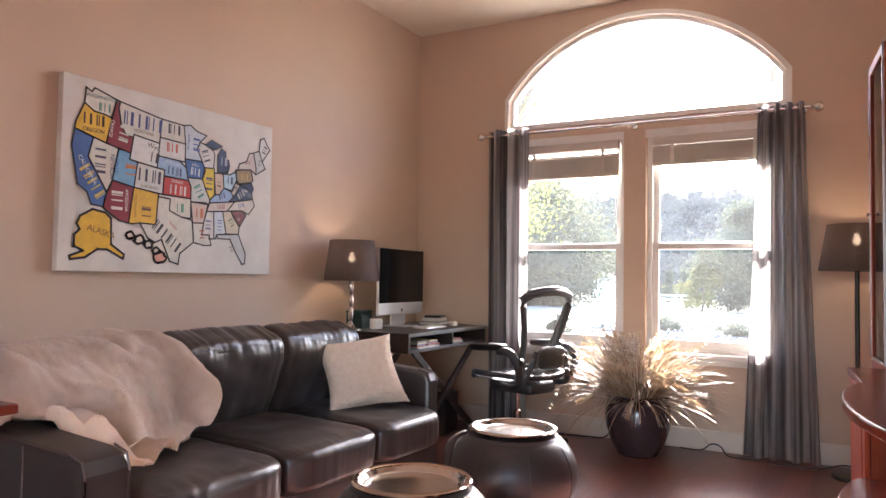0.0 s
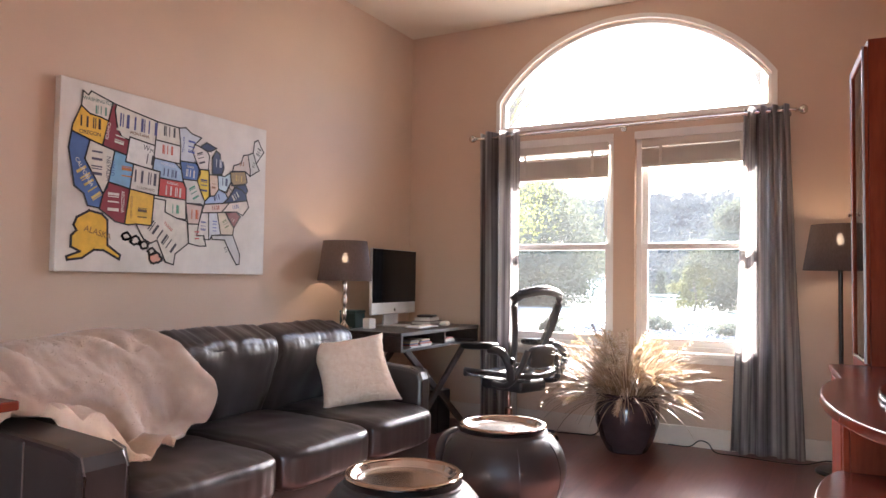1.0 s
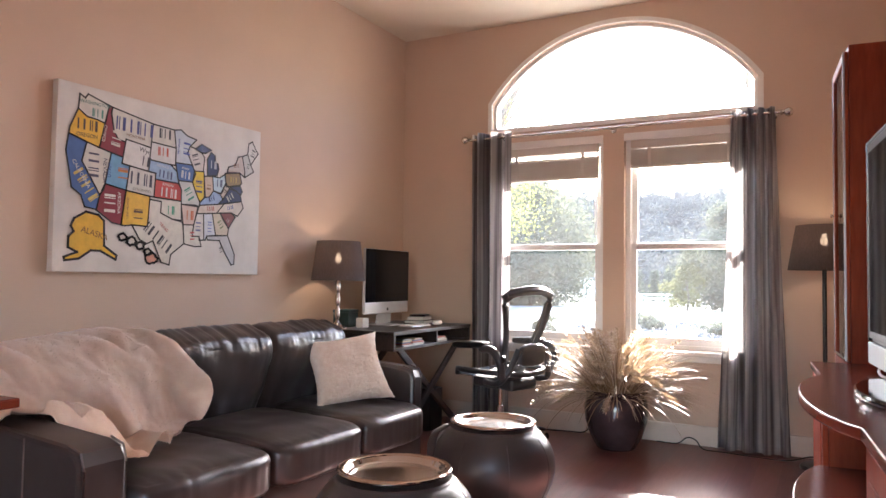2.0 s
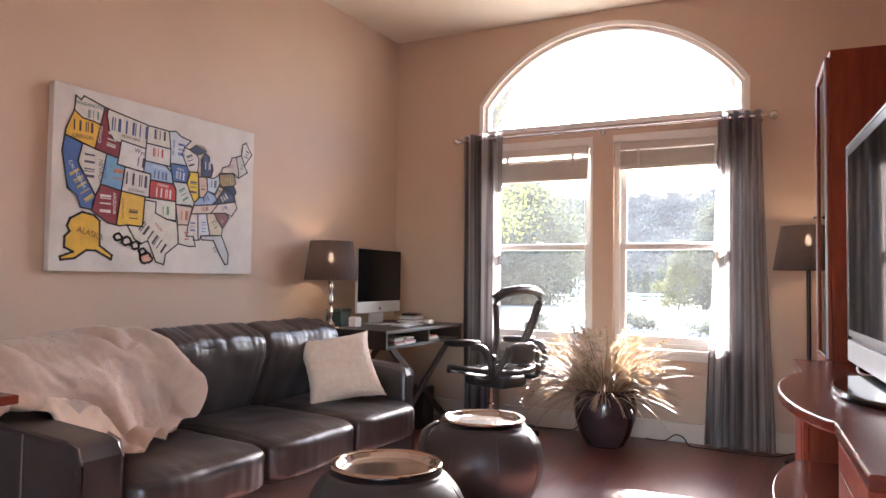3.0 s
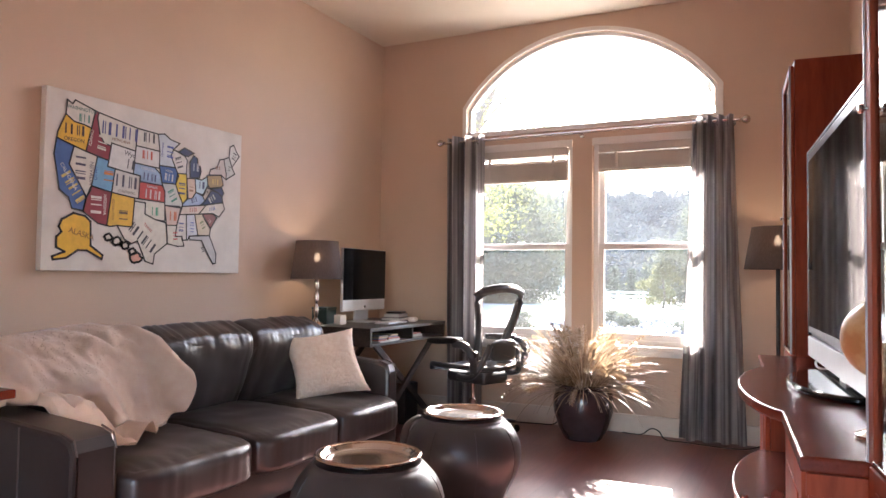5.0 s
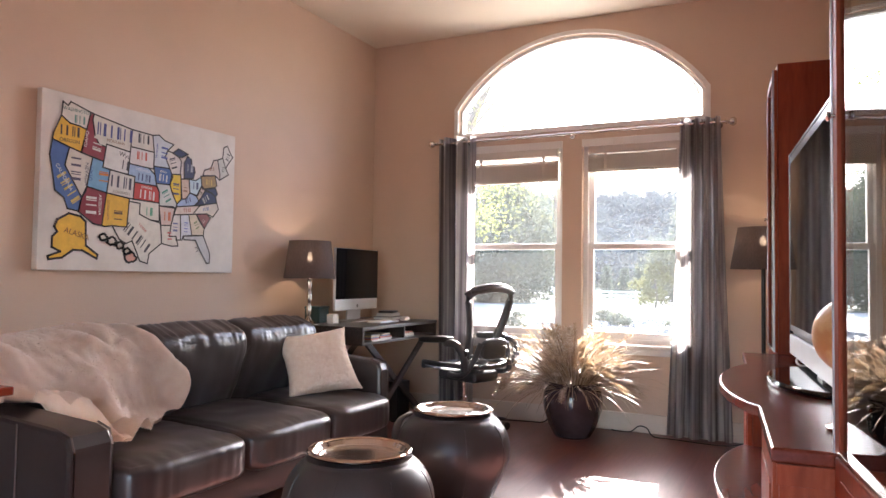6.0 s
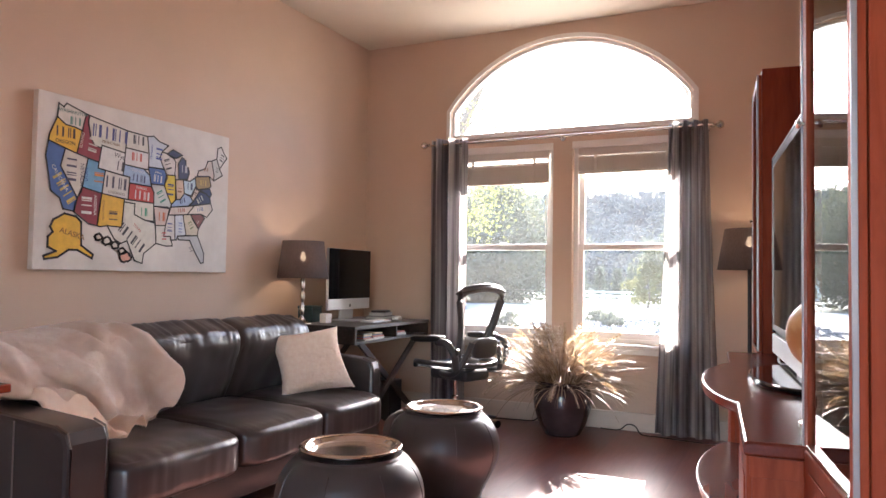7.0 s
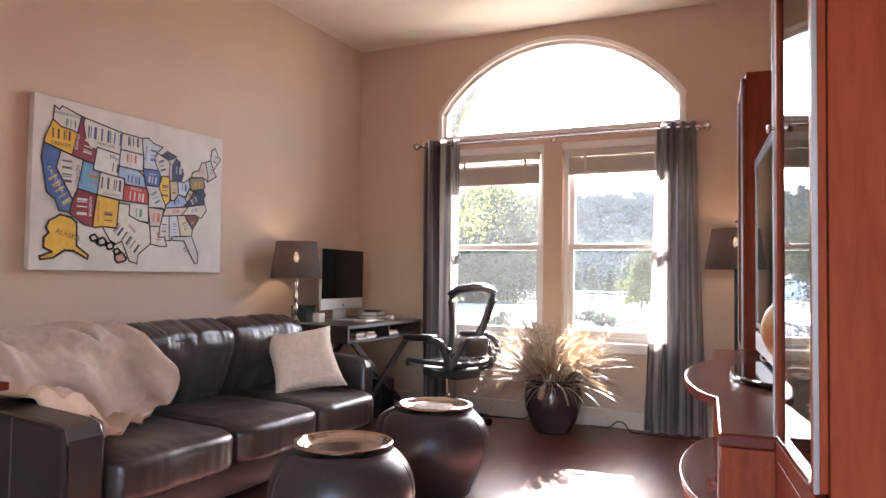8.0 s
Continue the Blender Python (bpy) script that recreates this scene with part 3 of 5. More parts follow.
# ---- wall unit: two towers and a bow-fronted console ----
UNIT = Matrix.Translation((3.13, -0.95, 0)) @ pose(0, 0, 0, 0, 0, RW_ANGLE)
TD, TW, TH = 0.43, 0.45, 2.165
tower = thing("display_tower", "tall cherry display cabinet with a glass door", "cabinet", group="wall unit towers")
tower.matrix_world = UNIT
part("side_panel", box(0.022, TD, -0.022, 0.0, 0.0, TH, 0.002), CHERRY, tower)
part("side_panel", box(0.022, TD, -TW, -TW + 0.022, 0.0, TH, 0.002), CHERRY, tower)
part("back_panel", box(TD - 0.012, TD, -TW + 0.022, -0.022, 0.0, TH - 0.03), CHERRY, tower)
part("top_panel", box(0.022, TD - 0.012, -TW + 0.022, -0.022, TH - 0.03, TH), CHERRY, tower)
part("plinth", box(0.05, 0.07, -TW + 0.022, -0.022, 0.0, 0.08), CHERRY, tower)
for z in (0.08, 0.708):
    part("shelf", box(0.03, TD - 0.012, -TW + 0.022, -0.022, z, z + 0.022), CHERRY_TOP, tower)
for z in (1.12, 1.48, 1.82):
    part("glass_shelf", box(0.04, TD - 0.012, -TW + 0.024, -0.024, z, z + 0.006), GLASS, tower, "clear glass shelf")
door = part("glass_door", box(0.0, 0.02, -0.042, -0.002, 0.742, TH - 0.03, 0.003), CHERRY, tower, "narrow framed glass door")
for nm, b_ in (("stile", box(0.0, 0.02, -TW + 0.002, -TW + 0.042, 0.742, TH - 0.03, 0.003)),
               ("rail", box(0.0, 0.02, -TW + 0.042, -0.042, TH - 0.07, TH - 0.03, 0.003))):
    part(nm, b_, CHERRY, door)
for y in (-0.002, -TW + 0.002):
    part("edge_strip", box(-0.0035, 0.0060, y - 0.0025, y + 0.0025, 0.742, TH - 0.03, 0.001), STRIP, door, "thin dull metal edge strip")
part("edge_strip", box(-0.003, 0.018, -TW + 0.042, -0.042, 0.742, 0.754, 0.002), CHROME, door)
part("pane", box(0.008, 0.012, -TW + 0.042, -0.042, 0.754, TH - 0.07), GLASS, door, "clear reflective glass pane")
knob = lathe([(0, 0), (0.004, 0), (0.004, 0.008), (0.009, 0.010), (0.010, 0.014), (0.008, 0.018), (0, 0.019)], 20)
part("knob", turned(knob, pose(0, -0.028, 1.425, 0, -90, 0)), CHROME, door, "small steel knob")
low = part("lower_door", box(0.0, 0.02, -TW + 0.002, -0.002, 0.085, 0.735, 0.003), CHERRY, tower)
part("inset_panel", box(-0.003, 0.0, -TW + 0.06, -0.06, 0.14, 0.70, 0.002), CHERRY, low)
near_tower = copy_thing(tower, pose(3.334, -3.60, 0, 0, 0, 8.0))
tower["label"] = "tall cherry display cabinet with a glass door beside the floor lamp"
near_tower["label"] = "tall cherry display cabinet with a glass door beside the globe"

con = thing("media_console", "glossy cherry media console with a bowed front and open shelf", "console")
con.matrix_world = UNIT


def bow(front, y0, y1, bulge, back, steps=40):
    """A console top outline: straight ends and a bowed middle."""
    ym, half = -1.53, 0.55
    pts = [(back, y0), (front, y0)]
    for i in range(steps + 1):
        t = -1 + 2 * i / steps
        pts.append((front - bulge * (1 - t * t) ** 0.75, ym - t * half * -1))
    return pts + [(front, y1), (back, y1)]


part("top", prism(bow(-0.142, -2.63, -0.455, 0.105, 0.42), 0.703, 0.735, 0.006), CHERRY_TOP, con)
mid = bow(-0.14, -2.10, -0.96, 0.125, 0.40)
part("shelf", prism([(0.40, -2.06), (-0.12, -2.06)] + mid[2:-2] + [(-0.12, -1.0), (0.40, -1.0)], 0.370, 0.395, 0.004), CHERRY_TOP, con)
part("apron", prism([(0.0, -2.06), (-0.12, -2.06)] + [(x + 0.012, y) for x, y in mid[2:-2]] + [(-0.12, -1.0), (0.0, -1.0)], 0.325, 0.369, 0.003), CHERRY, con)
part("plinth_shelf", prism([(0.40, -2.06), (-0.12, -2.06)] + [(x + 0.03, y) for x, y in mid[2:-2]] + [(-0.12, -1.0), (0.40, -1.0)], 0.03, 0.06, 0.004), CHERRY_TOP, con)
for y in (-2.585, -2.10, -0.98, -0.48):
    part("upright", box(-0.115, 0.41, y - 0.011, y + 0.011, 0.0, 0.703, 0.002), CHERRY, con)
part("back_panel", box(0.41, 0.42, -2.596, -0.47, 0.02, 0.70), CHERRY, con)
part("end_panel", box(-0.125, 0.41, -2.612, -2.597, 0.0, 0.66, 0.002), CHERRY, con)
part("end_rail", box(-0.13, 0.415, -2.620, -2.612, 0.655, 0.70, 0.001), CHERRY, con)
for y0, y1 in ((-2.57, -2.115), (-0.965, -0.495)):
    d = part("cabinet_door", box(-0.135, -0.116, y0, y1, 0.06, 0.695, 0.003), CHERRY, con)
    part("inset_panel", box(-0.139, -0.135, y0 + 0.06, y1 - 0.06, 0.12, 0.63, 0.002), CHERRY, d)

# ---- television ----
tv = thing("television", "large flat television with a silver lower edge on a black base", "television")
tv.matrix_world = pose(3.338, -2.473, 0.735, 0, 0, 6.3)
part("housing", box(0.0, 0.055, -0.76, 0.76, 0.03, 0.92, 0.012), BLACK, tv)
part("bezel", box(-0.012, 0.0, -0.748, 0.748, 0.137, 0.908, 0.004), BLACK, tv)
rim = box(-0.014, 0.0, -0.76, -0.748, 0.125, 0.92, 0.003)
box(-0.014, 0.0, 0.748, 0.76, 0.125, 0.92, 0.003, bm=rim)
box(-0.014, 0.0, -0.748, 0.748, 0.908, 0.92, 0.003, bm=rim)
part("outer_rim", rim, BLACK, tv, "thin dark outer rim")
part("screen", box(-0.014, -0.0125, -0.715, 0.715, 0.165, 0.872, 0.0005), SCREEN, tv, "dark glossy screen")
part("lower_trim", box(-0.014, 0.0, -0.76, 0.76, 0.036, 0.122, 0.005), SILVER, tv, "silver lower trim")
part("neck", box(0.0, 0.05, -0.06, 0.06, 0.015, 0.06, 0.008), SILVER, tv)
ob = [(0.0 + 0.165 * math.cos(a), 0.36 * math.sin(a)) for a in (2 * math.pi * i / 48 for i in range(48))]
GLOSS = plain("gloss_black", (0.008, 0.008, 0.009), 0.07, spread=0.05)
part("base", prism(ob, 0.0, 0.022, 0.008), GLOSS, tv, "oval gloss black base")
part("cable", tube(curve([(0.06, 0.62, 0.06), (0.0, 0.60, 0.03), (0.0, 0.52, 0.008), (0.07, 0.48, 0.008)], 8), 0.005, 8), VINYL, tv, "white cable loop")

# ---- globe ----
GLOBE = Nodes("antique_globe_paper", (0.55, 0.36, 0.17), 0.35)
GLOBE.color(GLOBE.ramp(GLOBE.noise(9, 6), (0.42, (0.72, 0.53, 0.30)), (0.52, (0.60, 0.38, 0.17)), (0.6, (0.50, 0.25, 0.09))))
globe = thing("globe", "antique amber desk globe on a pale metal stand", "globe")
globe.matrix_world = UNIT @ Matrix.Translation((0.058, -2.37, 0.735))
ball = bmesh.new()
bmesh.ops.create_uvsphere(ball, u_segments=36, v_segments=20, radius=0.094)
part("ball", turned(ball, pose(0, 0, 0.225, 15, 10, 0)), GLOBE.m, globe)
mer = [(0.106 * math.cos(a) * 0.97, 0.106 * math.cos(a) * 0.24, 0.225 + 0.106 * math.sin(a)) for a in (radians(-100 + 200 * i / 24) for i in range(25))]
part("meridian_arm", tube(mer, 0.004, 8), CHROME, globe)
part("stand", lathe([(0, 0), (0.065, 0), (0.066, 0.008), (0.05, 0.016), (0.018, 0.028), (0.010, 0.05), (0.018, 0.075), (0.011, 0.095), (0.009, 0.13), (0, 0.13)], 32), CHROME, globe)

BASKET = plain("cream_wicker", (0.52, 0.42, 0.30), 0.7, spread=0.35, scale=60, grain=120)
bk = lathe([(0, 0), (0.07, 0), (0.10, 0.04), (0.115, 0.11), (0.10, 0.17), (0.085, 0.20), (0.08, 0.20), (0.095, 0.16), (0.10, 0.1), (0, 0.04)], 30)
bk = solo("basket", bk, BASKET, "small cream woven basket on the console's lower shelf", "basket")
bk.matrix_world = UNIT @ Matrix.Translation((-0.10, -1.62, 0.06))

# ---- office chair ----
MESH = bpy.data.materials.new("chair_mesh_fabric")
MESH.use_nodes = True
_t = MESH.node_tree
_p = _t.nodes["Principled BSDF"]
_p.inputs["Base Color"].default_value = (0.13, 0.13, 0.13, 1)
_p.inputs["Roughness"].default_value = 0.5
_tr = _t.nodes.new("ShaderNodeBsdfTransparent")
_mx = _t.nodes.new("ShaderNodeMixShader")
_w = _t.nodes.new("ShaderNodeTexNoise")
_w.inputs["Scale"].default_value = 180
_r = _t.nodes.new("ShaderNodeMapRange")
_r.inputs["To Min"].default_value, _r.inputs["To Max"].default_value = 0.50, 0.62
_t.links.new(_w.outputs["Fac"], _r.inputs["Value"])
_t.links.new(_r.outputs["Result"], _mx.inputs["Fac"])
_t.links.new(_tr.outputs[0], _mx.inputs[1])
_t.links.new(_p.outputs[0], _mx.inputs[2])
_t.links.new(_mx.outputs[0], _t.nodes["Material Output"].inputs["Surface"])

chair = thing("office_chair", "black ergonomic office chair with a mesh back and seat", "office chair", (1.15, -0.60, 0), 161)


def back_pt(s, z):
    """A point of the backrest: s from -1 to 1 across, z up; narrow waist, wider shoulders."""
    t = (z - 0.50) / 0.52
    half = 0.108 + 0.130 * max(0, min(1, (t - 0.10) / 0.85))
    return Vector((-0.155 - 0.135 * t - 0.030 * math.sin(t * 3.0) + 0.05 * s * s, half * s, z))


outline = []
for i in range(13):
    outline.append(back_pt(-1, 0.50 + 0.46 * i / 12))
for i in range(1, 8):
    a = i / 8
    outline.append(back_pt(-1 + 2 * a, 0.985 + 0.035 * math.sin(a * math.pi)))
for i in range(13):
    outline.append(back_pt(1, 0.96 - 0.46 * i / 12))
for i in range(1, 7):
    outline.append(back_pt(1 - 2 * i / 7, 0.50 - 0.01 * math.sin(i / 7 * math.pi)))
outline.append(outline[0])
part("back_frame", tube(outline, 0.020, 10, flat=1.5), GREY_PLASTIC, chair)
part("top_rail", tube([back_pt(-0.92 + 1.84 * i / 10, 0.985 + 0.032 * math.sin(i / 10 * math.pi)) for i in range(11)], 0.026, 10, flat=0.8), GREY_PLASTIC, chair)
b = bmesh.new()
g = [[b.verts.new(back_pt(-0.97 + 1.94 * i / 14, 0.51 + 0.48 * j / 14) + Vector((0.004, 0, 0))) for i in range(15)] for j in range(15)]
for p, q in zip(g, g[1:]):
    for i in range(14):
        b.faces.new((p[i], p[i + 1], q[i + 1], q[i]))
part("back_mesh", b, MESH, chair, "translucent grey mesh back")
lum = cushion(0.05, 0.24, 0.13, 10, 0.6, 0.3)
part("lumbar_pad", turned(lum, pose(-0.275, 0, 0.60, 0, -10, 0)), GREY_PLASTIC, chair)
seat_o = [(0.25 * math.copysign(abs(math.cos(a)) ** 0.6, math.cos(a)), 0.25 * math.copysign(abs(math.sin(a)) ** 0.6, math.sin(a))) for a in (2 * math.pi * i / 40 for i in range(40))]
part("seat_frame", tube([(x, y, 0.47 + 0.02 * abs(y) * 4 - (0.03 if x > 0.2 else 0)) for x, y in seat_o + seat_o[:1]], 0.018, 10), GREY_PLASTIC, chair)
part("seat_mesh", prism([(x * 0.97, y * 0.97) for x, y in seat_o], 0.455, 0.462), MESH, chair)
part("seat_support", box(-0.22, 0.14, -0.13, 0.13, 0.365, 0.445, 0.03, 3), GREY_PLASTIC, chair)
for s in (1, -1):
    part("back_link", tube(curve([(-0.05, 0.20 * s, 0.42), (-0.20, 0.235 * s, 0.43), (-0.255, 0.185 * s, 0.52), (-0.275, 0.13 * s, 0.64)], 6), 0.020, 10), GREY_PLASTIC, chair)
    arm = part("arm_post", tube(curve([(-0.235, 0.245 * s, 0.47), (-0.25, 0.275 * s, 0.56), (-0.20, 0.29 * s, 0.635), (-0.10, 0.29 * s, 0.645)], 6), 0.026, 10), GREY_PLASTIC, chair)
    pad = cushion(0.27, 0.095, 0.042, 10, 0.6, 0.3)
    part("arm_pad", turned(pad, pose(0.0, 0.285 * s, 0.662, 0, 3, 6 * s)), BLACK, arm)
    part("tilt_knob", turned(lathe([(0, 0), (0.024, 0), (0.026, 0.02), (0.02, 0.03), (0, 0.03)], 16), pose(-0.26, 0.255 * s, 0.585, -90 * s, 0, 0)), BLACK, chair)
part("gas_column", lathe([(0, 0.09), (0.027, 0.09), (0.027, 0.24), (0.014, 0.245), (0.014, 0.385), (0, 0.385)], 20), CHROME, chair)
for k in range(5):
    a = radians(72 * k + 20)
    c, s = math.cos(a), math.sin(a)
    leg = part("base_leg", tube([(0.02 * c, 0.02 * s, 0.115), (0.17 * c, 0.17 * s, 0.10), (0.31 * c, 0.31 * s, 0.075)], [0.028, 0.022, 0.016], 10, flat=0.7), BLACK, chair)
    wheel = lathe([(0, -0.022), (0.024, -0.022), (0.028, -0.018), (0.028, 0.018), (0.024, 0.022), (0, 0.022)], 18)
    part("castor", turned(wheel, pose(0.31 * c, 0.31 * s, 0.029, 90, 0, math.degrees(a) + 20)), BLACK, leg)

# ---- potted dried grass ----
POT = plain("glazed_aubergine_ceramic", (0.052, 0.036, 0.040), 0.22, spread=0.3, scale=7, Coat_Weight=0.4)
plant = thing("potted_grass", "glazed dark ceramic pot of dried ornamental grass", "plant", (1.875, -0.37, 0))
pp = [(0, 0), (0.115, 0), (0.125, 0.008), (0.165, 0.08), (0.198, 0.18), (0.205, 0.25), (0.196, 0.315), (0.182, 0.342), (0.186, 0.352), (0.198, 0.362),
      (0.198, 0.374), (0.186, 0.378), (0.176, 0.365), (0.172, 0.33), (0, 0.33)]
part("pot", lathe(pp, 48), POT, plant)
def straw(name, *stops):
    """Dry grass: each blade its own tone, a little light coming through."""
    n = Nodes(name, (0.42, 0.30, 0.15), 0.55)
    isl = n.t.nodes.new("ShaderNodeNewGeometry").outputs["Random Per Island"]
    n.color(n.ramp(isl, *stops))
    tl = n.node("ShaderNodeBsdfTranslucent", Color=(0.42, 0.32, 0.20, 1))
    mx = n.node("ShaderNodeMixShader", Fac=0.25)
    n.t.links.new(n.b.outputs[0], mx.inputs[1])
    n.t.links.new(tl.outputs[0], mx.inputs[2])
    n.t.links.new(mx.outputs[0], n.t.nodes["Material Output"].inputs["Surface"])
    return n.m


STRAW = straw("dry_straw", (0.0, (0.06, 0.030, 0.018)), (0.35, (0.20, 0.11, 0.06)), (0.7, (0.44, 0.31, 0.19)), (1.0, (0.74, 0.63, 0.50)))
PLUME = straw("cream_plume", (0.0, (0.24, 0.15, 0.085)), (0.5, (0.50, 0.37, 0.24)), (1.0, (0.80, 0.69, 0.55)))
rng = random.Random(7)


def stem_path(az, lean, length, droop, r0):
    pts = []
    p = Vector((r0 * math.cos(az), r0 * math.sin(az), 0.33))
    ang = radians(90 - lean)
    n = 9
    for i in range(n):
        pts.append(p.copy())
        step = length / (n - 1)
        p = p + Vector((math.cos(az) * math.cos(ang), math.sin(az) * math.cos(ang), math.sin(ang))) * step
        ang -= droop / (n - 1) * (0.4 + 1.2 * i / n)
        p.y = min(p.y, 0.27)
        p.z = max(p.z, 0.06)
    return pts


vs, fs = [], []
for k in range(1250):
    az = rng.uniform(0, 2 * math.pi)
    lean = abs(rng.gauss(0, 1)) * 42 + 8
    pts = stem_path(az, min(lean, 82), rng.uniform(0.20, 0.40) * (1 + min(lean, 70) / 130), rng.uniform(0.4, 1.7), rng.uniform(0.02, 0.16))
    w = rng.uniform(0.0015, 0.0042)
    side = Vector((-math.sin(az), math.cos(az), rng.uniform(-0.4, 0.4))).normalized()
    b0 = len(vs)
    for i, p in enumerate(pts):
        ww = w * (1 - (i / len(pts)) ** 2 * 0.85)
        vs += [p - side * ww, p + side * ww]
    fs += [(b0 + 2 * i, b0 + 2 * i + 1, b0 + 2 * i + 3, b0 + 2 * i + 2) for i in range(len(pts) - 1)]
me = bpy.data.meshes.new("grass")
me.from_pydata([tuple(v) for v in vs], [], fs)
me.materials.append(STRAW)
gr = new("grass_blades", me)
gr.parent = plant
gr["kind"] = "stuff"
vs, fs = [], []
for k in range(125):
    az = rng.uniform(0, 2 * math.pi)
    lean = abs(rng.gauss(0, 1)) * 42
    pts = stem_path(az, min(lean, 74), rng.uniform(0.24, 0.42) * (1 + lean / 240) * (1.18 if lean < 22 else 1.0), rng.uniform(0.5, 1.7), rng.uniform(0.0, 0.13))
    line = curve(pts[-4:], 3)
    rad = [0.008 + 0.015 * math.sin(math.pi * (i + 0.4) / len(line)) ** 0.7 for i in range(len(line))]
    for i, p in enumerate(line[:-1]):
        d = (line[i + 1] - p).normalized()
        s1 = d.orthogonal().normalized()
        s2 = d.cross(s1)
        for h_ in range(22):
            a = rng.uniform(0, 2 * math.pi)
            o = s1 * math.cos(a) + s2 * math.sin(a)
            q = p + d * rng.uniform(0, 0.01)
            tip = q + o * rad[i] * rng.uniform(0.8, 1.4) + d * 0.014
            sd = o.cross(d) * 0.0030
            b0 = len(vs)
            vs += [q - sd, q + sd, tip]
            fs.append((b0, b0 + 1, b0 + 2))
me = bpy.data.meshes.new("plumes")
me.from_pydata([tuple(v) for v in vs], [], fs)
me.materials.append(PLUME)
pl_ = new("plumes", me)
pl_.parent = plant
pl_["kind"] = "stuff"
pl_["label"] = "fluffy cream seed plumes"

# ---- blanket and pillow ----
FLEECE = Nodes("cream_fleece", (0.78, 0.66, 0.57), 0.95)
FLEECE.color(FLEECE.ramp(FLEECE.noise(22, 5), (0.3, (0.84, 0.66, 0.54)), (0.7, (0.90, 0.75, 0.63))))
FLEECE.b.inputs["Sheen Weight"].default_value = 0.5
FLEECE.bump(FLEECE.noise(110, 2), 0.25, 0.003)
FLEECE = FLEECE.m


def nap(bm, material, parent, count, length, seed):
    """A short soft pile over a cloth: fine tufts that lean about."""
    r = random.Random(seed)
    bmesh.ops.recalc_face_normals(bm, faces=bm.faces)
    faces = [(f.calc_center_median(), f.normal.copy(), math.sqrt(f.calc_area())) for f in bm.faces]
    vs, fs = [], []
    for _ in range(count):
        c, n, a = faces[r.randrange(len(faces))]
        t = n.orthogonal().normalized()
        u = n.cross(t)
        p = c + t * r.uniform(-a, a) * 0.6 + u * r.uniform(-a, a) * 0.6
        d = (n + t * r.gauss(0, 0.7) + u * r.gauss(0, 0.7)).normalized()
        w = d.cross(n + t * 0.3).normalized() * 0.0011
        k = len(vs)
        vs += [p - w, p + w, p + d * length * r.uniform(0.6, 1.3)]
        fs.append((k, k + 1, k + 2))
    me = bpy.data.meshes.new("nap")
    me.from_pydata([tuple(v) for v in vs], [], fs)
    me.materials.append(material)
    ob = new("nap", me)
    ob.parent = parent
    ob["kind"] = "stuff"


def smooth(t):
    t = max(0.0, min(1.0, t))
    return t * t * (3 - 2 * t)


def sofa_line(s):
    """Over the sofa's back and seat from rear to front, s from 0 to 1: x and z."""
    knots = [(0.08, 0.62), (0.14, 0.765), (0.28, 0.815), (0.42, 0.810), (0.56, 0.745), (0.655, 0.62), (0.72, 0.47), (0.78, 0.424), (0.90, 0.418), (1.00, 0.413), (1.075, 0.405)]
    c = curve([(x, 0, z) for x, z in knots], 10)
    f = s * (len(c) - 1)
    i = min(int(f), len(c) - 2)
    p = c[i].lerp(c[i + 1], f - i)
    return p.x, p.z


b = bmesh.new()
N, M = 110, 130
g = []
for i in range(N + 1):
    s = i / N
    x, z = sofa_line(s)
    edge = -2.80 + 0.02 * smooth(s / 0.5) - 0.60 * smooth((s - 0.54) / 0.43) + 0.014 * math.sin(s * 19)
    left = -3.70 + 0.19 * smooth((s - 0.52) / 0.22)
    row = []
    for j in range(M + 1):
        t = j / M
        y = left + (edge - left) * t
        on_arm = smooth((-3.425 - y) / 0.06)
        xx, zz = x, z
        arm_z = 0.563 - 0.02 * smooth((-3.60 - y) / 0.08)
        if zz < arm_z:
            zz = zz + (arm_z - zz) * on_arm
            lim = 1.09 - (0.15 + 0.14 * smooth((-3.45 - y) / 0.2)) * on_arm
            if xx > 0.5:
                xx = 0.5 + (xx - 0.5) * (lim - 0.5) / 0.59
        zz -= 0.045 * smooth((y - edge + 0.20) / 0.20) ** 2 * (1 - smooth((s - 0.3) / 0.25)) + 0.035 * smooth((-3.0 - y) / 0.5) * (1 - smooth((s - 0.35) / 0.2))
        fold = 0.042 * math.sin(11.5 * y - 6.0 * s + 3.0 * noise.noise((y * 2, s * 3, 0.3))) * (0.3 + smooth((s - 0.25) / 0.4))
        fold += 0.019 * math.sin(27 * y - 9 * s + 3 * noise.noise((y * 3, s * 4, 1.3))) * smooth((s - 0.15) / 0.3)
        puff = 0.028 + 0.014 * noise.noise((xx * 6, y * 6, zz * 6)) + 0.005 * noise.noise((xx * 30, y * 30, zz * 30))
        nx, nz = (0.85, 0.5) if 0.42 < s < 0.72 else (0.15, 1.0)
        row.append(b.verts.new((xx + nx * (fold * 0.8 + puff) + 0.0, y + 0.008 * noise.noise((s * 14, t * 3, 2)), zz + nz * (abs(fold) * 0.9 + puff))))
    g.append(row)
for p, q in zip(g, g[1:]):
    for j in range(M):
        b.faces.new((p[j], p[j + 1], q[j + 1], q[j]))
bmesh.ops.solidify(b, geom=b.faces[:], thickness=0.012)
blanket = thing("throw_blanket", "cream fleece throw blanket draped over the sofa's back and arm", "blanket")
nap(b, FLEECE, blanket, 16000, 0.005, 4)
part("cloth", b, FLEECE, blanket)

